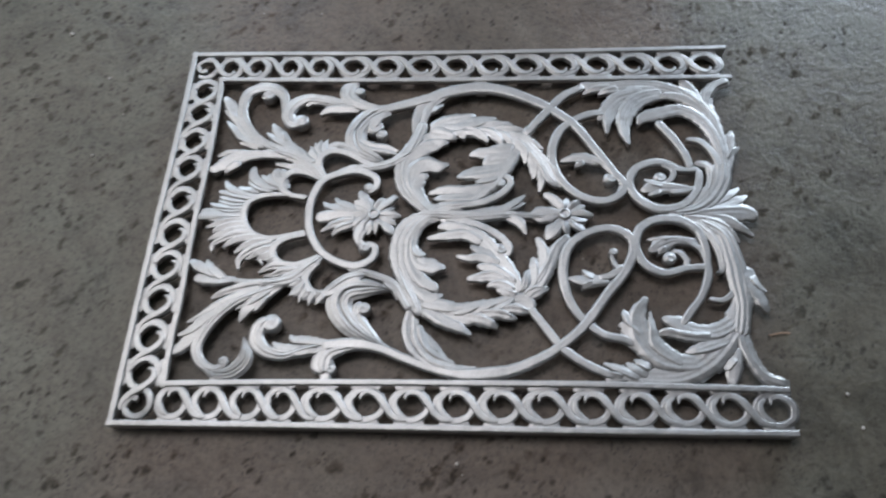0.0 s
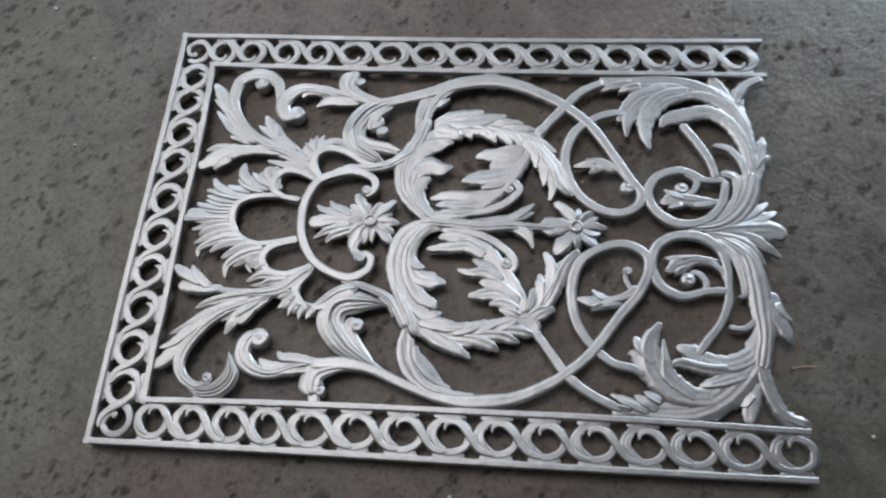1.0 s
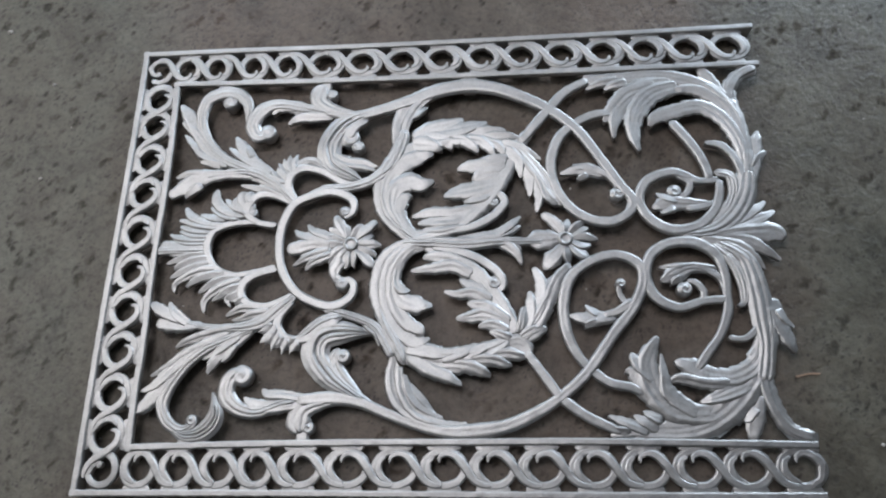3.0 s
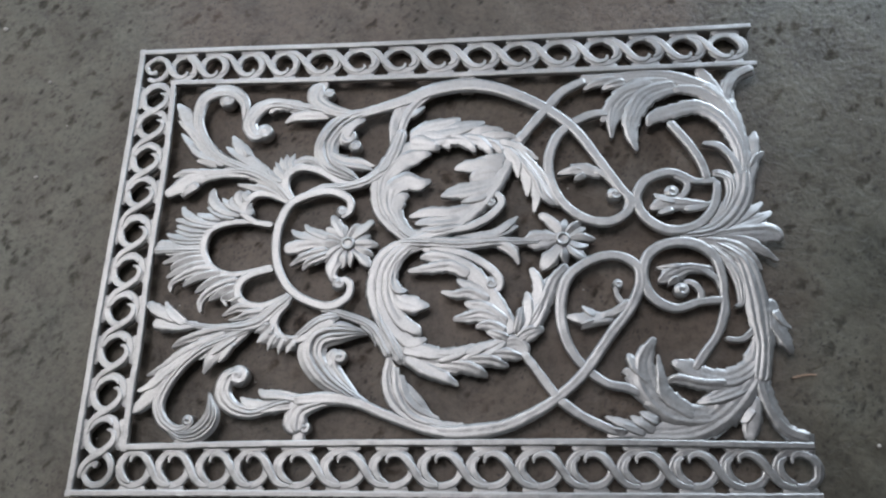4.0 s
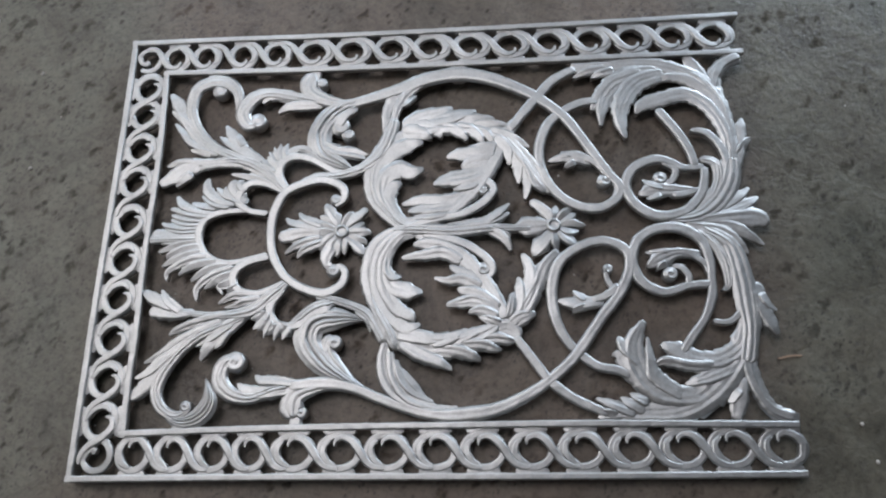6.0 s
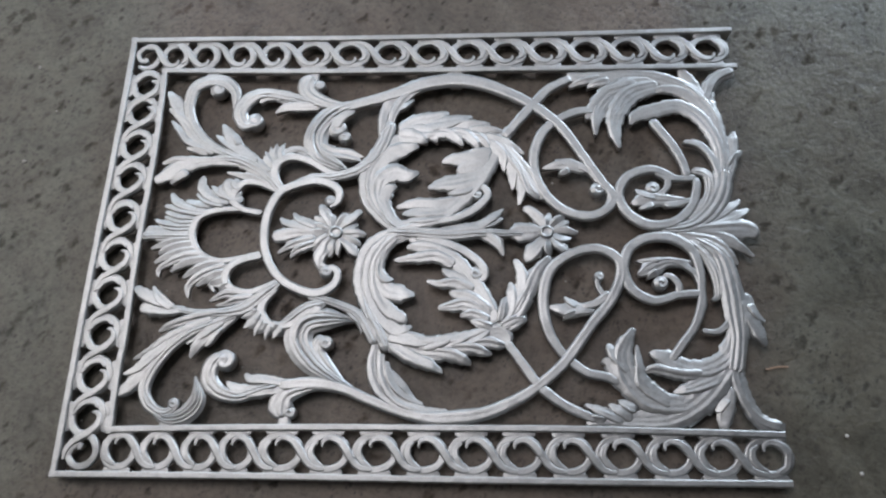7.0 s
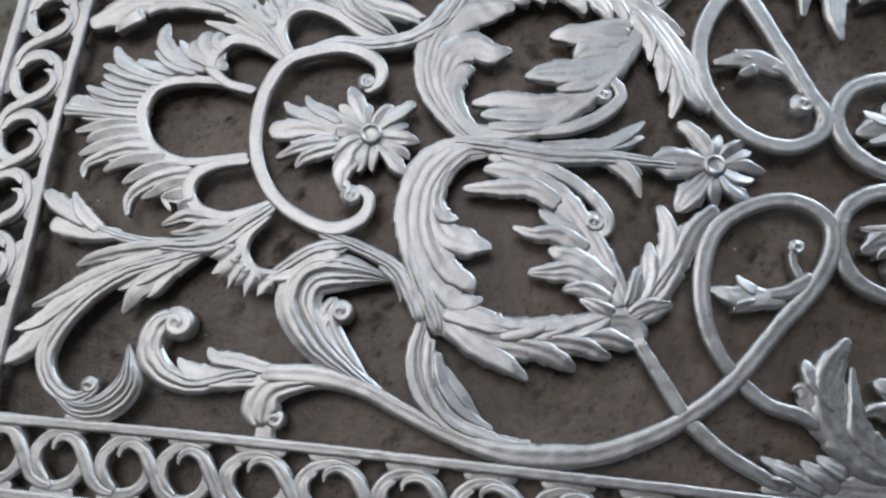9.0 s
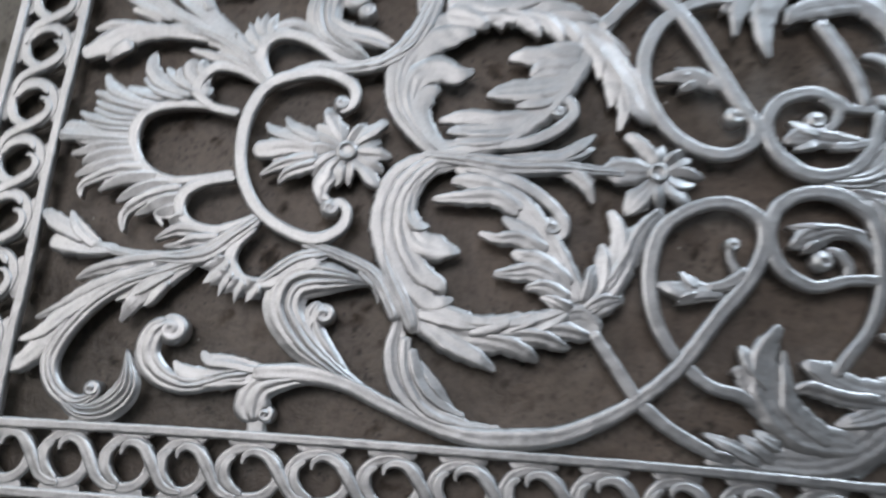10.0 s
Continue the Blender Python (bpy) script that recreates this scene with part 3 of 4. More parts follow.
stem("scroll_stem", [(690, 568, 13.5), (722, 522, 19.4), (740, 482, 20.8), (756, 460, 9.2)], panel, fluted=True)
stem("stalk", [(693, 214, 14.4), (721, 174, 15.8), (744, 143, 17), (776, 118, 15.8), (808, 102, 14.8), (830, 93, 13)], panel)
stem("stalk", [(696, 576, 17), (732, 620, 19.8), (754, 646, 19.8), (780, 674, 19.2), (820, 696, 16.2)], panel)
# loops, inner leaves
stem("scroll_stem", [(868, 440, 13.2), (874, 464, 13), (868, 483, 14.1), (856, 487, 12.4)], panel)
bead("volute_bead", 854, 476, 12.6, panel)
stem("scroll_stem", [(858, 485, 12.8), (844, 508, 14.2), (822, 520, 13)], panel)
stem("scroll_stem", [(852, 287, 10.8), (843, 304, 9.5), (844, 318, 8.5), (853, 325, 6.7)], panel)
bead("volute_bead", 846, 321, 8.2, panel)
stem("scroll_stem", [(864, 293, 19.2), (839, 276, 14.9), (815, 270, 11.4)], panel)
# lower right spiral
stem("main_stem", [(1009, 292, 14), (971, 290, 14), (931, 280, 16.3), (898, 298, 18.4), (886, 333, 18.1), (897, 367, 18.4), (926, 386, 18.2), (967, 387, 19.9), (998, 366, 17.7), (1008, 332, 15.5), (1007, 300, 14), (1004, 272, 16.3), (988, 236, 13.9), (966, 208, 15), (948, 184, 12.2)], panel)
stem("scroll_stem", [(969, 289, 12), (972, 306, 12.1), (961, 320, 11.2), (948, 322, 9.1)], panel)
bead("volute_bead", 944, 310, 11.8, panel)
stem("scroll_stem", [(1004, 308, 8.5), (1000, 326, 10.6), (978, 343, 10.8), (953, 348, 12.4)], panel)
stem("scroll_stem", [(1000, 232, 9.2), (1025, 230, 10.2), (1048, 248, 13)], panel)
stem("scroll_stem", [(994, 384, 13.5), (1019, 357, 18.4), (1032, 324, 19), (1032, 289, 13.2), (1021, 282, 6.7)], panel, fluted=True)
stem("main_stem", [(1003, 388, 13.6), (1042, 359, 27.7), (1053, 312, 36.4), (1055, 261, 35.2), (1054, 216, 27), (1042, 165, 32.1)], panel, fluted=True)
# lower right leaf mass
stem("main_stem", [(1045, 200, 16), (1042, 157, 16.5), (1053, 118, 15.3), (1072, 94, 15.6), (1102, 84, 18.8)], panel)
stem("tab", [(858, 93, 25), (856, 75, 27)], panel, edge=0.0125, rise=0.003, cap=False)
stem("tab", [(1098, 92, 18), (1094, 66, 19)], panel, edge=0.0125, rise=0.003, cap=False)
# upper right
stem("main_stem", [(954, 608, 17.7), (982, 566, 17.8), (1000, 527, 16.1), (1006, 495, 14.9)], panel)
stem("scroll_stem", [(1006, 565, 8.2), (1032, 559, 13.9), (1052, 532, 13.9), (1062, 492, 17.1)], panel)
stem("scroll_stem", [(1014, 509, 13.9), (1038, 501, 19.8), (1040, 472, 17.3), (1024, 438, 14.3)], panel, fluted=True)
stem("main_stem", [(1068, 512, 29.3), (1060, 471, 34.2), (1036, 432, 35.4), (1000, 407, 24.7), (950, 402, 12)], panel, fluted=True)
stem("main_stem", [(1067, 587, 12.6), (1056, 637, 15.5), (1060, 664, 17.1), (1078, 694, 18.9), (1110, 710, 18.7)], panel)
stem("main_stem", [(1021, 496, 12), (986, 495, 13.3), (968, 505, 14.9), (942, 512, 18), (905, 498, 18), (888, 466, 18), (900, 432, 19.1), (934, 410, 19.6), (976, 415, 17.7), (1006, 441, 17), (1018, 472, 15.3), (1020, 496, 13)], panel)
stem("scroll_stem", [(952, 508, 13), (972, 493, 13), (966, 473, 11.4), (952, 465, 10.8)], panel)
bead("volute_bead", 946, 477, 11.8, panel)
stem("scroll_stem", [(1010, 456, 9.2), (984, 448, 12), (962, 446, 12)], panel)
stem("tab", [(907, 701, 28.1), (908, 714, 33.1)], panel, edge=0.0125, rise=0.003, cap=False)

# leaves, petals and brackets: rows are x, y, width from root to tip
frond("palmette_leaf", [(192, 448, 8.6), (169, 452, 11.2), (152, 457, 7.3), (147, 461, 2.8)], [(187, 440, 11.2), (155, 445, 13.0), (131, 456, 13.0), (119, 473, 5.2)], [(182, 435, 11.2), (150, 439, 12.6), (127, 445, 9.8), (110, 450, 4.4)], [(174, 428, 11.2), (143, 430, 11.9), (119, 436, 7.9), (113, 440, 2.9)])
frond("palmette_leaf", [(172, 422, 11.6), (141, 421, 10.9), (122, 426, 7.7), (112, 430, 2.8)], [(166, 415, 11.6), (137, 414, 10.5), (111, 418, 8.5), (97, 424, 3.5)], [(163, 408, 9.8), (135, 407, 9.4), (113, 411, 5.6), (104, 416, 2.8)])
frond("palmette_leaf", [(171, 403, 11.3), (128, 400, 15.5), (97, 400, 19.6), (82, 401, 23.7)])
frond("palmette_leaf", [(169, 395, 9.8), (142, 392, 9.5), (115, 388, 8.4), (98, 389, 3.5)], [(167, 387, 9.6), (140, 385, 9.6), (117, 378, 8.9), (98, 371, 3.4)], [(171, 379, 11.2), (143, 375, 11.6), (120, 366, 9.6), (114, 359, 4.2)])
frond("palmette_leaf", [(176, 369, 12.6), (148, 364, 12.3), (123, 354, 10.3), (107, 346, 3.4)], [(186, 360, 13.5), (159, 357, 13.6), (137, 348, 10.5), (118, 335, 7.5), (118, 321, 2.7)], [(203, 351, 11.9), (173, 348, 12.3), (153, 341, 9.8), (137, 330, 3.3)])
frond("palmette_leaf", [(228, 346, 9.2), (196, 341, 11.5), (174, 330, 10.1), (160, 319, 3.4)], [(233, 339, 12.3), (204, 331, 13.2), (183, 318, 11.9), (171, 303, 8.9), (173, 285, 3.2)], [(234, 330, 10.8), (211, 323, 12.2), (197, 313, 8.9), (183, 305, 2.7)], [(233, 319, 10.9), (218, 313, 10.2), (208, 307, 6.6), (217, 295, 2.7)], [(244, 308, 12.2), (230, 303, 10.5), (224, 297, 6.5)])
frond("palmette_leaf", [(259, 291, 13.2), (236, 292, 11.8), (222, 286, 8.1), (210, 279, 3.2)], [(284, 284, 14.4), (255, 281, 13.5), (239, 275, 7.8), (221, 272, 2.6)])
frond("palmette_leaf", [(229, 463, 12.6), (209, 470, 12.6), (196, 479, 8.7), (187, 488, 3.0)], [(225, 455, 11.5), (195, 462, 14.4), (175, 478, 15.5), (170, 493, 11.5), (172, 506, 4.5)], [(217, 450, 11.6), (194, 454, 11.5), (177, 461, 8.6), (163, 472, 3.5)], [(246, 458, 11.2), (222, 466, 14.9), (207, 478, 13.5), (210, 490, 5.8)])
frond("palmette_leaf", [(241, 464, 13.1), (225, 475, 15.8), (216, 488, 14.9), (222, 500, 7.2)], [(242, 478, 13.0), (230, 489, 13.5), (233, 501, 7.2)])
frond("palmette_leaf", [(291, 484, 11.5), (263, 499, 11.6), (236, 507, 8.9), (211, 513, 3.0)], [(296, 491, 9.8), (267, 509, 10.5), (247, 520, 7.2), (230, 524, 3.7)], [(299, 487, 8.9), (286, 513, 8.7), (273, 529, 6.0)])
frond("flower_leaf", [(382, 409, 11.8), (363, 416, 13.9), (345, 424, 10.5), (336, 436, 3.5)], [(380, 402, 13.9), (351, 411, 15.4), (326, 416, 11.2), (314, 426, 3.5)], [(378, 395, 14.4), (347, 399, 16.8), (321, 394, 19.6), (303, 391, 14.0)], [(379, 387, 13.9), (356, 383, 14.4), (333, 374, 10.1), (315, 363, 3.5)], [(383, 382, 11.7), (366, 375, 13.1), (346, 366, 10.9), (337, 354, 4.0)])
frond("flower_leaf", [(399, 373, 15.7), (387, 356, 16.3), (388, 341, 11.7), (394, 332, 6.6)])
rosette(411, 398, 12, [(410, 398, 6.1), (434, 397, 14.8), (449, 397, 12.8), (462, 395, 3.7)], [(413, 403, 5.9), (428, 418, 13.3), (440, 427, 13.0), (453, 440, 8.8)], [(412, 401, 5.7), (417, 419, 10.7), (426, 430, 9.5), (429, 434, 3.8)], [(410, 402, 5.7), (404, 418, 9.1), (404, 428, 8.4), (404, 433, 2.9)], [(407, 402, 5.7), (394, 427, 15.2), (386, 442, 13.7), (382, 451, 4.6)], [(406, 401, 5.9), (390, 416, 10.0), (378, 425, 9.1), (372, 428, 3.0)], [(405, 399, 5.9), (388, 408, 10.6), (375, 412, 9.9), (364, 413, 3.7)], [(404, 397, 5.9), (383, 399, 12.2), (368, 398, 11.4), (356, 396, 3.7)], [(405, 396, 6.1), (388, 386, 13.3), (380, 375, 11.4), (375, 365, 3.6)], [(408, 394, 5.9), (395, 376, 13.7), (391, 363, 10.3)], [(410, 393, 6.1), (404, 377, 12.1), (405, 364, 10.0), (402, 356, 3.7)], [(413, 393, 5.7), (416, 378, 9.5), (416, 367, 8.4), (417, 358, 2.8)], [(415, 394, 5.9), (433, 376, 12.8), (444, 364, 13.3), (455, 356, 4.4)], [(416, 395, 5.9), (436, 385, 10.3), (448, 381, 8.6), (453, 375, 2.9)], [(417, 398, 5.7), (433, 406, 10.7), (444, 411, 7.6), (448, 415, 3.0)])
rosette(764, 398, 12, [(765, 400, 5.7), (755, 419, 14.8), (741, 434, 13.8), (727, 444, 7.9)], [(767, 401, 5.7), (766, 416, 12.2), (768, 426, 9.9), (770, 434, 3.0)], [(768, 401, 5.9), (778, 415, 11.8), (789, 424, 10.5), (797, 429, 3.8)], [(770, 402, 6.1), (786, 410, 10.5), (797, 415, 8.9), (802, 419, 2.9)], [(770, 399, 5.9), (793, 402, 11.4), (805, 399, 9.5), (817, 397, 3.3)], [(770, 397, 5.9), (786, 387, 10.5), (797, 386, 8.6), (805, 389, 2.9)], [(769, 395, 5.7), (780, 378, 12.4), (792, 369, 12.4), (802, 363, 3.8)], [(766, 395, 5.7), (765, 376, 12.4), (766, 364, 10.2), (769, 356, 3.8)], [(762, 395, 5.9), (752, 377, 16.2), (739, 362, 21.9), (728, 346, 4.6)], [(761, 400, 7.6), (740, 399, 23.8), (717, 398, 25.7), (700, 395, 8.6)])
frond("acanthus_leaf", [(544, 402, 9.8), (507, 407, 12.5), (463, 454, 16.3), (456, 507, 17.3), (475, 549, 20.8), (507, 572, 18.3), (525, 586, 8.2)], [(549, 404, 7.8), (509, 410, 11.5), (472, 459, 16.0), (469, 506, 20.0), (491, 540, 26.5), (521, 556, 22.9), (548, 562, 5.2)], [(544, 407, 7.8), (511, 414, 11.8), (481, 458, 16.7), (483, 495, 24.9), (507, 509, 28.0), (528, 504, 20.0), (549, 510, 4.1)], [(540, 409, 7.7), (512, 418, 11.8), (491, 451, 17.6), (495, 476, 20.0), (512, 484, 5.1)])
frond("acanthus_leaf", [(549, 400, 9.8), (507, 398, 13.4), (469, 373, 18.6), (456, 320, 18.8), (470, 272, 18.4), (496, 230, 18.0), (510, 196, 5.4)], [(549, 396, 7.7), (512, 395, 12.7), (477, 363, 16.3), (470, 310, 17.9), (489, 262, 18.9), (518, 232, 19.8), (544, 237, 4.4)], [(544, 394, 7.7), (510, 388, 12.7), (482, 348, 15.3), (483, 300, 17.9), (505, 264, 20.2), (527, 250, 14.4), (532, 240, 4.4)], [(540, 393, 7.7), (505, 378, 11.3), (486, 338, 14.1), (498, 301, 21.6), (520, 292, 24.4), (547, 290, 4.6)], [(492, 359, 9.4), (488, 330, 13.2), (499, 316, 13.8), (511, 317, 3.8)])
frond("broad_leaf", [(688, 559, 15.7), (656, 502, 26.1), (616, 452, 25.6), (568, 418, 20.1), (507, 409, 14.7)], [(677, 547, 15.4), (651, 547, 14.4), (620, 544, 5.2)], [(674, 538, 23.5), (643, 536, 23.0), (610, 534, 18.3), (588, 530, 5.2)], [(664, 522, 23.0), (633, 518, 23.5), (615, 506, 10.2)], [(653, 500, 23.1), (622, 491, 25.6), (589, 486, 20.0), (565, 480, 5.1)], [(643, 483, 20.1), (620, 474, 17.9), (599, 469, 5.0)], [(616, 455, 20.5), (583, 449, 20.1), (545, 450, 17.9), (512, 444, 5.0)], [(604, 441, 19.7), (568, 435, 18.8), (540, 433, 13.8), (522, 432, 5.1)], [(594, 429, 17.2), (559, 422, 16.0), (529, 419, 5.0)])
frond("broad_leaf", [(679, 242, 20.8), (654, 293, 21.2), (619, 342, 21.7), (577, 373, 19.3), (535, 391, 12.3)], [(616, 347, 18.1), (586, 367, 16.9), (553, 373, 17.2), (531, 372, 4.8)], [(613, 340, 16.5), (581, 356, 18.0), (549, 353, 15.7), (512, 349, 5.0)], [(648, 301, 18.9), (621, 319, 19.2), (602, 326, 12.7), (591, 335, 4.8)], [(643, 295, 17.7), (612, 310, 18.1), (587, 308, 11.8), (566, 314, 4.8)], [(670, 259, 18.9), (638, 284, 18.8), (616, 290, 14.1), (603, 294, 4.7)], [(670, 253, 18.4), (633, 273, 21.2), (608, 271, 15.3), (585, 268, 5.8)], [(668, 244, 17.3), (642, 257, 15.8), (620, 255, 4.7)], [(672, 233, 16.1), (650, 243, 11.5), (637, 248, 4.6)])
frond("wreath_leaf", [(510, 585, 28.6), (586, 596, 31.4), (655, 583, 24.2), (689, 573, 18.0), (713, 598, 15.7)], [(512, 590, 19.8), (542, 607, 26.9), (577, 616, 21.3), (600, 628, 4.6)], [(556, 601, 20.2), (596, 607, 22.9), (621, 613, 14.9), (642, 619, 4.6)], [(596, 596, 18.3), (631, 601, 19.8), (655, 603, 12.4), (674, 603, 4.5)], [(635, 590, 15.7), (665, 591, 15.7), (684, 589, 11.2), (701, 585, 4.4)], [(510, 583, 26.9), (541, 579, 22.4), (563, 568, 5.5)], [(519, 589, 15.7), (546, 593, 20.6), (570, 584, 20.6), (580, 569, 5.5)], [(566, 592, 13.7), (592, 589, 16.5), (612, 577, 16.8), (625, 561, 4.5)], [(604, 589, 13.5), (627, 584, 15.7), (644, 569, 14.6), (654, 551, 4.4)], [(633, 585, 13.7), (654, 577, 13.5), (666, 562, 11.2), (669, 547, 4.4)])
frond("wreath_leaf", [(683, 564, 15.4), (717, 515, 25.9), (743, 471, 16.9)], [(664, 579, 16.0), (693, 568, 15.4), (714, 556, 11.0), (731, 544, 4.3)], [(673, 567, 15.7), (693, 540, 16.5), (696, 511, 4.3)], [(683, 562, 15.4), (708, 525, 18.4), (711, 499, 14.1), (710, 476, 4.3)], [(691, 558, 15.1), (716, 520, 18.7), (726, 482, 15.6), (720, 447, 5.3)], [(697, 557, 15.4), (726, 511, 15.4), (739, 474, 12.7), (755, 459, 5.3)], [(695, 564, 13.2), (736, 512, 13.0), (764, 457, 13.0)])
frond("wreath_leaf", [(505, 218, 29.2), (560, 203, 32.3), (622, 207, 28.5), (680, 228, 24.7), (698, 208, 13.3)], [(505, 221, 17.1), (538, 217, 21.4), (565, 212, 14.3), (585, 222, 3.9)], [(560, 204, 14.3), (591, 213, 17.1), (608, 222, 8.7), (616, 229, 3.8)], [(596, 208, 14.6), (624, 219, 16.2), (641, 228, 8.6), (650, 234, 3.8)], [(631, 211, 14.3), (655, 224, 16.2), (668, 237, 8.6)], [(511, 212, 16.5), (538, 192, 20.0), (569, 178, 16.3), (593, 164, 3.8)], [(569, 197, 14.3), (604, 193, 18.1), (627, 184, 13.0), (638, 177, 3.8)], [(609, 203, 14.3), (640, 203, 16.2), (660, 196, 11.2), (671, 194, 3.8)], [(640, 211, 14.3), (666, 212, 16.2), (684, 208, 11.4), (697, 208, 3.8)])
frond("wreath_leaf", [(683, 233, 17.1), (709, 261, 24.7), (730, 304, 23.9), (749, 335, 14.2)], [(685, 233, 13.3), (703, 244, 21.9), (728, 251, 3.9)], [(684, 241, 11.4), (690, 259, 14.3), (693, 278, 11.7), (700, 287, 3.9)], [(691, 244, 13.6), (703, 268, 16.5), (704, 294, 13.9), (702, 312, 3.9)], [(700, 254, 14.6), (718, 286, 18.9), (722, 323, 16.6), (710, 351, 7.1)], [(706, 256, 13.6), (731, 295, 17.9), (746, 329, 16.3), (769, 355, 10.2)])
frond("broad_leaf", [(1006, 410, 11.1), (1055, 474, 20.0), (1068, 553, 22.6), (1049, 645, 25.1), (986, 689, 22.8), (922, 700, 23.7), (868, 697, 20.1), (811, 699, 16.6)], [(1023, 426, 10.4), (1064, 496, 17.2), (1070, 559, 18.3), (1054, 623, 18.7), (1017, 662, 18.2), (978, 671, 12.6), (951, 656, 3.4)], [(997, 421, 10.3), (1050, 474, 14.8), (1065, 542, 16.1), (1046, 602, 19.7), (1008, 634, 21.7), (965, 628, 22.4), (932, 618, 19.0), (918, 600, 4.5)], [(1069, 565, 12.9), (1062, 619, 13.4), (1031, 669, 12.5), (996, 683, 4.6)])
frond("broad_leaf", [(964, 686, 22.8), (909, 675, 31.9), (874, 646, 26.2), (860, 613, 16.8), (857, 580, 3.9)], [(974, 679, 20.5), (924, 662, 29.7), (896, 623, 25.7), (890, 587, 17.9), (897, 554, 3.9)], [(937, 682, 19.8), (887, 667, 22.8), (860, 638, 20.5), (842, 611, 4.0)], [(873, 696, 17.4), (840, 689, 13.0), (815, 678, 3.5)], [(889, 689, 17.1), (861, 683, 11.8), (847, 676, 2.9)])
frond("bud_leaf", [(1055, 614, 13.7), (1037, 670, 19.4), (1022, 700, 16.3), (1013, 717, 4.0)], [(1048, 639, 13.7), (1026, 668, 13.7), (997, 682, 3.5)])
frond("bud_leaf", [(1066, 473, 12.4), (1080, 524, 19.4), (1090, 564, 15.3), (1095, 585, 4.4)], [(1077, 512, 11.6), (1092, 537, 10.8), (1105, 545, 3.2)], [(1075, 524, 9.7), (1078, 553, 6.6), (1078, 565, 2.2)])
frond("fan_leaf", [(977, 401, 13.7), (1043, 427, 20.2), (1072, 442, 13.4), (1089, 455, 3.2)], [(980, 399, 13.1), (1056, 418, 21.7), (1083, 428, 14.2), (1101, 438, 3.2)], [(982, 397, 15.2), (1059, 402, 25.3), (1093, 401, 25.9), (1109, 388, 9.1)], [(979, 394, 13.1), (1047, 387, 21.2), (1076, 372, 13.1), (1098, 355, 3.0)], [(976, 392, 13.1), (1031, 379, 20.2), (1057, 360, 13.1), (1071, 340, 3.0)])
frond("broad_leaf", [(1017, 374, 13.4), (1050, 319, 20.1), (1063, 257, 22.1), (1039, 189, 31.1), (993, 131, 35.7), (940, 98, 29.6), (884, 93, 23.0), (847, 94, 16.0), (812, 88, 3.8)], [(970, 116, 23.5), (911, 122, 27.6), (879, 156, 29.1), (874, 197, 24.6), (895, 236, 3.9)], [(942, 116, 18.3), (904, 146, 20.7), (898, 172, 13.2), (897, 209, 3.0)], [(901, 118, 18.4), (869, 151, 18.8), (851, 181, 14.4), (841, 180, 2.3)], [(883, 165, 14.1), (860, 193, 16.4), (852, 211, 2.4)])
frond("acanthus_leaf", [(884, 97, 18.3), (860, 109, 12.8), (848, 118, 2.4)], [(870, 93, 15.6), (834, 107, 12.2), (811, 117, 2.7)], [(842, 91, 11.9), (821, 97, 9.4), (812, 95, 2.4)], [(890, 109, 16.9), (870, 118, 11.0), (862, 124, 2.3)])
frond("acanthus_leaf", [(1041, 336, 12.1), (1057, 268, 17.7), (1041, 199, 22.2), (1002, 172, 23.9), (964, 175, 21.2), (938, 188, 21.2), (916, 197, 3.9)], [(1023, 161, 21.7), (984, 146, 20.2), (947, 135, 2.8)], [(995, 162, 16.0), (958, 163, 14.1), (921, 171, 13.1), (906, 165, 2.4)])
frond("bud_leaf", [(1033, 146, 13.7), (1024, 114, 20.7), (1018, 93, 15.6), (1014, 80, 9.2)], [(1027, 128, 12.2), (1011, 110, 9.2), (1005, 109, 2.3)], [(1030, 128, 9.2), (1031, 109, 6.4), (1028, 100, 1.8)])
frond("bud_leaf", [(1070, 293, 20.2), (1078, 254, 19.7), (1088, 227, 16.4), (1096, 208, 5.8)], [(1077, 277, 12.8), (1088, 256, 9.8), (1100, 247, 2.4)])
frond("acanthus_leaf", [(198, 551, 13.6), (155, 579, 20.3), (120, 624, 21.1), (100, 656, 18.7), (82, 679, 4.8)], [(187, 551, 12.2), (139, 573, 14.4), (114, 599, 10.4), (98, 617, 2.9)], [(176, 550, 11.3), (151, 558, 11.5), (132, 561, 2.8)], [(145, 589, 11.5), (115, 621, 12.9), (89, 643, 2.9)])
frond("acanthus_leaf", [(264, 533, 13.3), (227, 557, 20.7), (207, 586, 17.3), (193, 609, 3.5)], [(236, 549, 13.6), (205, 570, 12.4), (183, 587, 2.9)], [(229, 564, 11.5), (220, 582, 9.1), (218, 591, 2.3)])
frond("bud_leaf", [(237, 531, 12.2), (180, 534, 14.7), (135, 528, 25.5), (110, 512, 23.3), (84, 495, 10.0)], [(145, 535, 14.7), (115, 536, 12.4), (93, 531, 2.8)], [(142, 516, 13.3), (122, 500, 10.0), (115, 491, 2.2)])
frond("acanthus_leaf", [(242, 261, 11.1), (188, 251, 12.8), (149, 238, 10.0), (133, 228, 2.5)], [(220, 250, 13.1), (159, 220, 17.7), (125, 197, 11.8), (98, 183, 2.4)], [(180, 234, 12.8), (136, 196, 17.7), (109, 169, 12.8), (86, 159, 2.4)], [(149, 214, 12.8), (118, 167, 18.3), (101, 142, 18.3), (80, 126, 9.2)])
frond("acanthus_leaf", [(259, 262, 14.1), (227, 236, 20.7), (203, 212, 17.7), (190, 186, 3.0)], [(238, 247, 11.8), (206, 222, 10.6), (180, 209, 2.5)], [(234, 236, 10.8), (219, 212, 9.6), (210, 205, 1.9)])
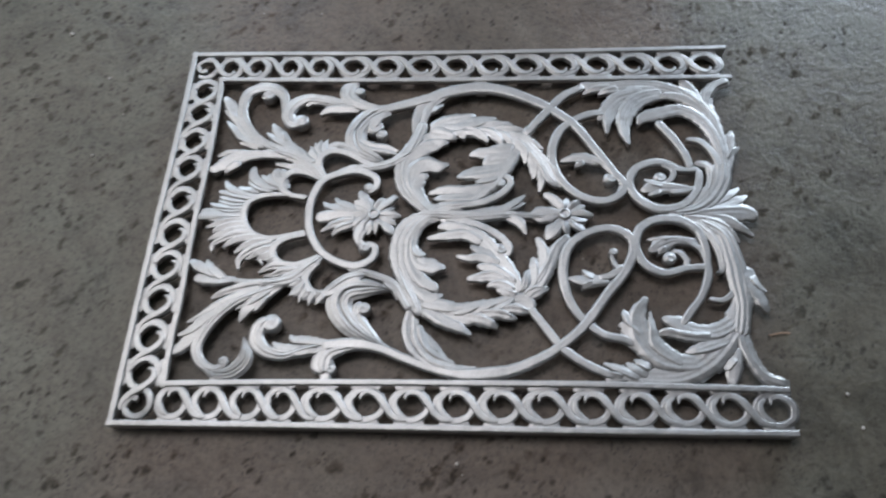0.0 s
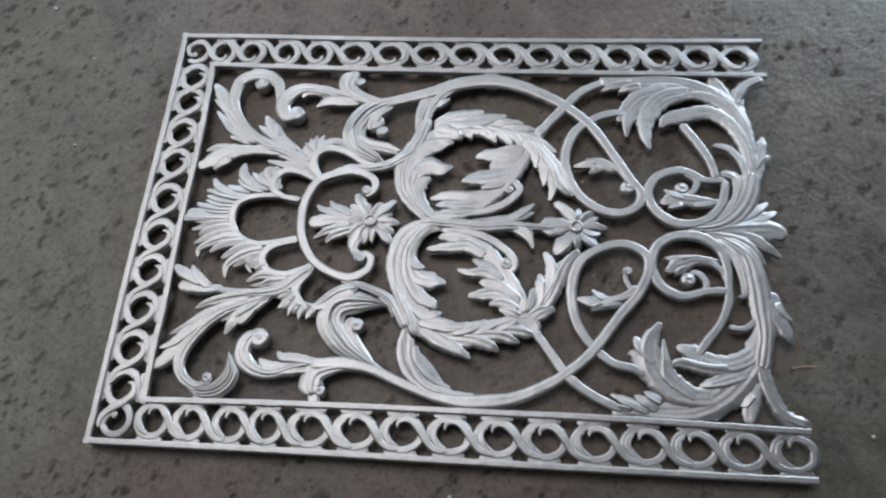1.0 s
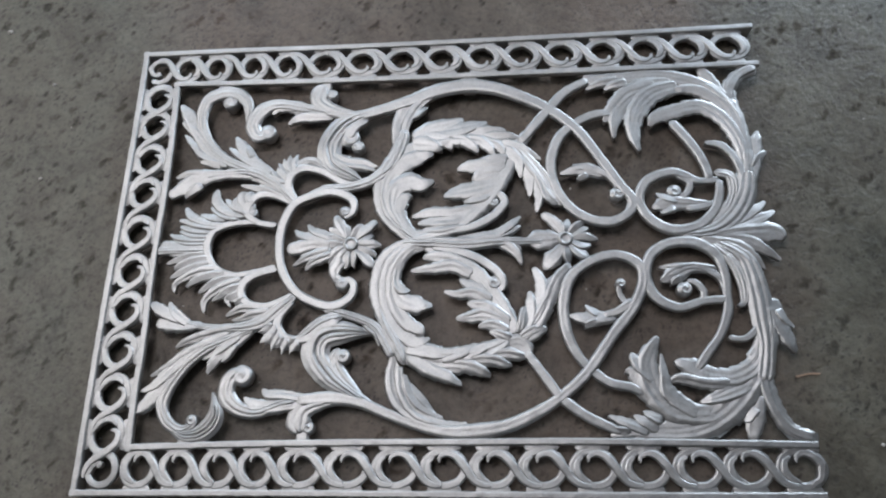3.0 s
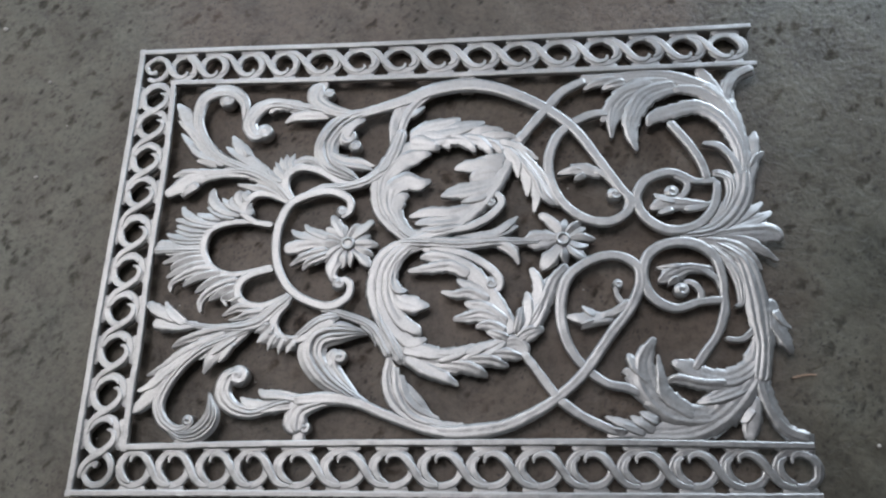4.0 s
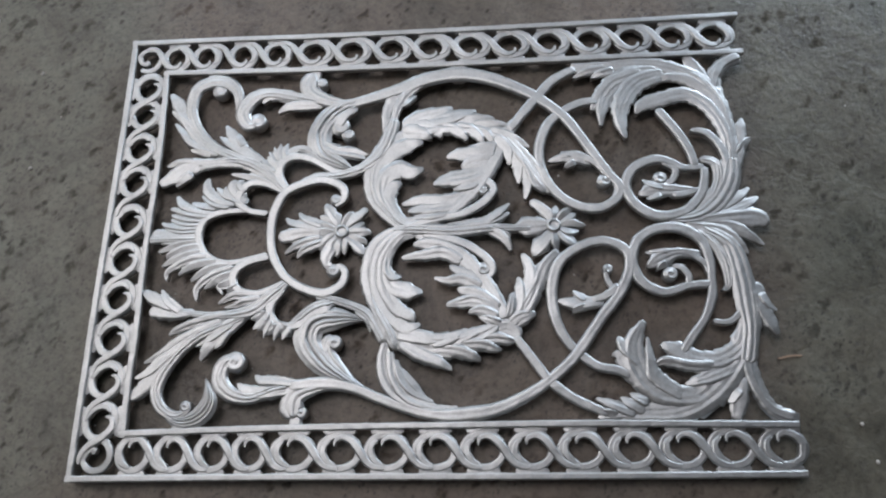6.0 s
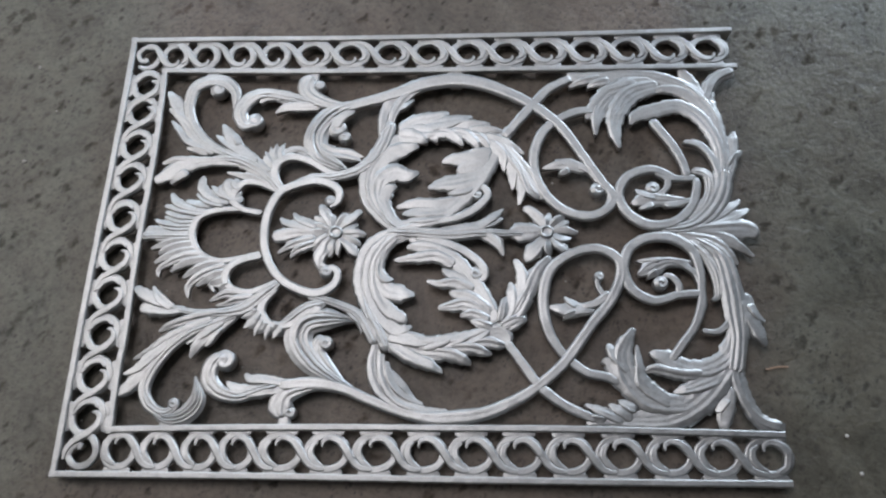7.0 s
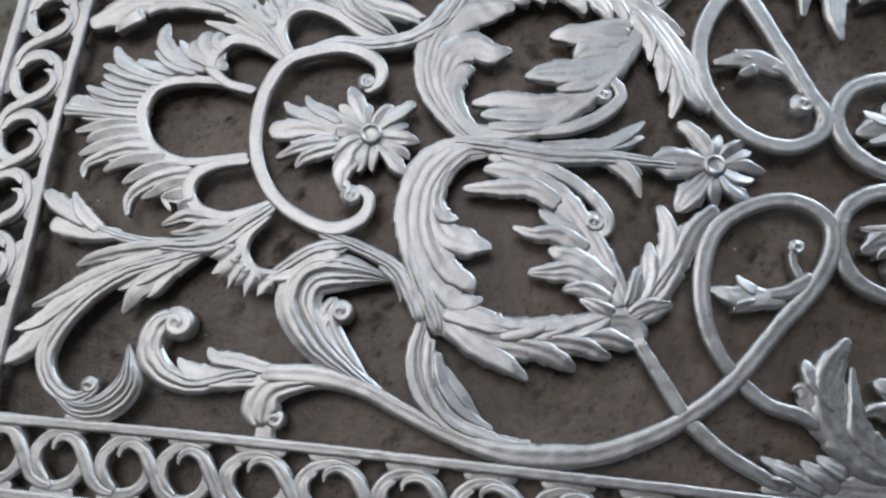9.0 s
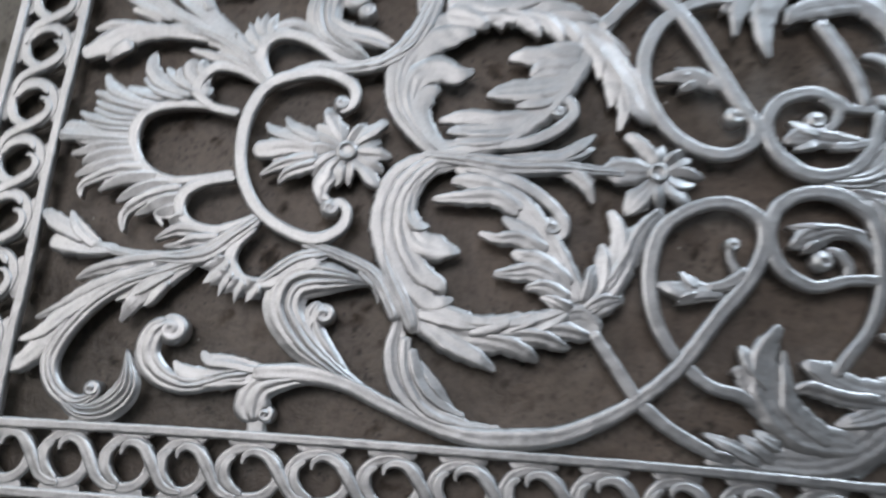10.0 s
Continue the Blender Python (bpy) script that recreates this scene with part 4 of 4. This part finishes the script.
frond("bud_leaf", [(172, 266, 9.0), (144, 263, 15.1), (116, 268, 22.1), (95, 267, 10.0)], [(151, 266, 11.0), (127, 284, 13.1), (112, 305, 2.6)], [(138, 273, 14.1), (101, 290, 16.1), (82, 304, 7.2)])
frond("bud_leaf", [(836, 265, 10.2), (811, 266, 17.4), (787, 265, 17.4), (762, 271, 4.5)], [(809, 270, 10.9), (796, 278, 8.7), (788, 287, 2.3)], [(809, 261, 10.5), (792, 256, 9.8), (785, 250, 2.2)])
frond("bud_leaf", [(838, 510, 10.0), (816, 520, 18.4), (796, 523, 17.5), (762, 516, 4.2)], [(804, 525, 10.9), (790, 529, 7.7), (784, 533, 2.1)], [(808, 513, 11.7), (794, 506, 7.5), (789, 503, 2.1)])
frond("bud_leaf", [(999, 451, 12.6), (964, 455, 16.9), (932, 456, 22.1), (908, 449, 5.2)], [(952, 461, 14.8), (928, 467, 10.5), (916, 475, 2.6)], [(946, 449, 12.7), (928, 442, 7.2), (920, 440, 2.1)])
frond("bud_leaf", [(997, 340, 11.3), (960, 345, 14.1), (932, 336, 22.2), (909, 323, 5.1)], [(948, 344, 14.4), (924, 346, 9.3), (908, 347, 2.6)], [(941, 329, 12.1), (928, 322, 7.1), (924, 317, 2.0)])
frond("acanthus_leaf", [(487, 211, 8.4), (482, 173, 12.9), (497, 135, 14.8), (539, 110, 14.8), (592, 100, 9.9), (634, 103, 4.0)], [(496, 194, 8.6), (500, 156, 12.4), (523, 122, 12.9), (564, 107, 9.7), (601, 107, 3.2)], [(504, 181, 6.7), (514, 151, 11.5), (535, 128, 9.9), (564, 115, 3.2)], [(512, 168, 4.2), (529, 147, 9.3), (545, 128, 5.8), (556, 119, 2.0)])
frond("acanthus_leaf", [(482, 579, 10.1), (484, 627, 15.2), (506, 664, 20.6), (550, 689, 18.6), (598, 700, 10.5), (637, 701, 5.3)], [(494, 599, 9.1), (505, 636, 13.2), (530, 668, 13.4), (574, 690, 5.2)], [(510, 635, 6.2), (522, 642, 10.3), (536, 655, 4.1)])
frond("acanthus_leaf", [(371, 140, 5.6), (340, 148, 11.1), (311, 152, 13.2), (291, 153, 11.5), (282, 162, 3.4)], [(366, 136, 5.6), (333, 136, 14.1), (290, 133, 17.9), (268, 138, 14.1), (254, 149, 3.3)])
frond("acanthus_leaf", [(367, 640, 6.8), (339, 643, 15.3), (312, 643, 14.7), (297, 638, 10.2), (286, 631, 2.9)], [(361, 644, 7.0), (328, 656, 16.1), (294, 666, 18.8), (268, 664, 13.8), (256, 652, 4.0)])
frond("acanthus_leaf", [(587, 405, 5.5), (627, 407, 12.0), (654, 411, 12.9), (677, 426, 12.2), (693, 441, 2.4)], [(609, 405, 4.7), (645, 407, 10.3), (668, 411, 10.1), (686, 420, 7.4), (693, 424, 2.3)])
frond("acanthus_leaf", [(591, 404, 5.5), (634, 401, 12.0), (663, 393, 14.7), (684, 376, 12.6), (692, 357, 2.3)], [(618, 405, 4.7), (650, 402, 9.2), (672, 395, 9.9), (689, 384, 6.3), (693, 382, 2.3)])
frond("corner_bracket", [(1064, 519, 11.9), (1066, 565, 15.1), (1061, 625, 17.9), (1060, 669, 19.4), (1083, 697, 19.4), (1110, 708, 20.9)])
frond("corner_bracket", [(1051, 213, 11.6), (1047, 170, 15.4), (1052, 131, 17.5), (1070, 95, 17.0), (1104, 80, 18.9)])

# ---- loose bits on the floor ----
bm = bmesh.new()
for k in range(6):
    f = k / 6
    box(bm, (1.099 + 0.036 * f, 0.1745 + 0.004 * math.sin(2.4 * f), FLOOR + 0.0003), (1.099 + 0.036 * (f + 0.16), 0.177 + 0.004 * math.sin(2.4 * f), FLOOR + 0.0022))
tagged(link("straw", bm, STRAW, smooth=0), "short pale bit of straw lying on the concrete", "straw")


def pebble(x, y, r):
    bm = bmesh.new()
    bmesh.ops.create_icosphere(bm, subdivisions=2, radius=r)
    for v in bm.verts:
        v.co *= 1 + 0.35 * noise.noise(v.co * 0.9 / r + Vector((x * 50, y * 50, 0)))
        v.co.z *= 0.6
    low = min(v.co.z for v in bm.verts)
    for v in bm.verts:
        v.co += Vector((x, y, FLOOR - low - 0.0004))
    return tagged(link("pebble", bm, GRIT), "small pale grit crumb lying on the floor", "pebble", "grit on the floor")


pebble(-0.306, 0.877, 0.0045)
pebble(-0.175, 0.549, 0.0035)
pebble(1.205, 0.075, 0.003)
for k in range(34):
    pebble(random.uniform(-0.35, 1.6), random.uniform(-0.2, 1.35), random.choice((0.0012, 0.0015, 0.002, 0.003)))
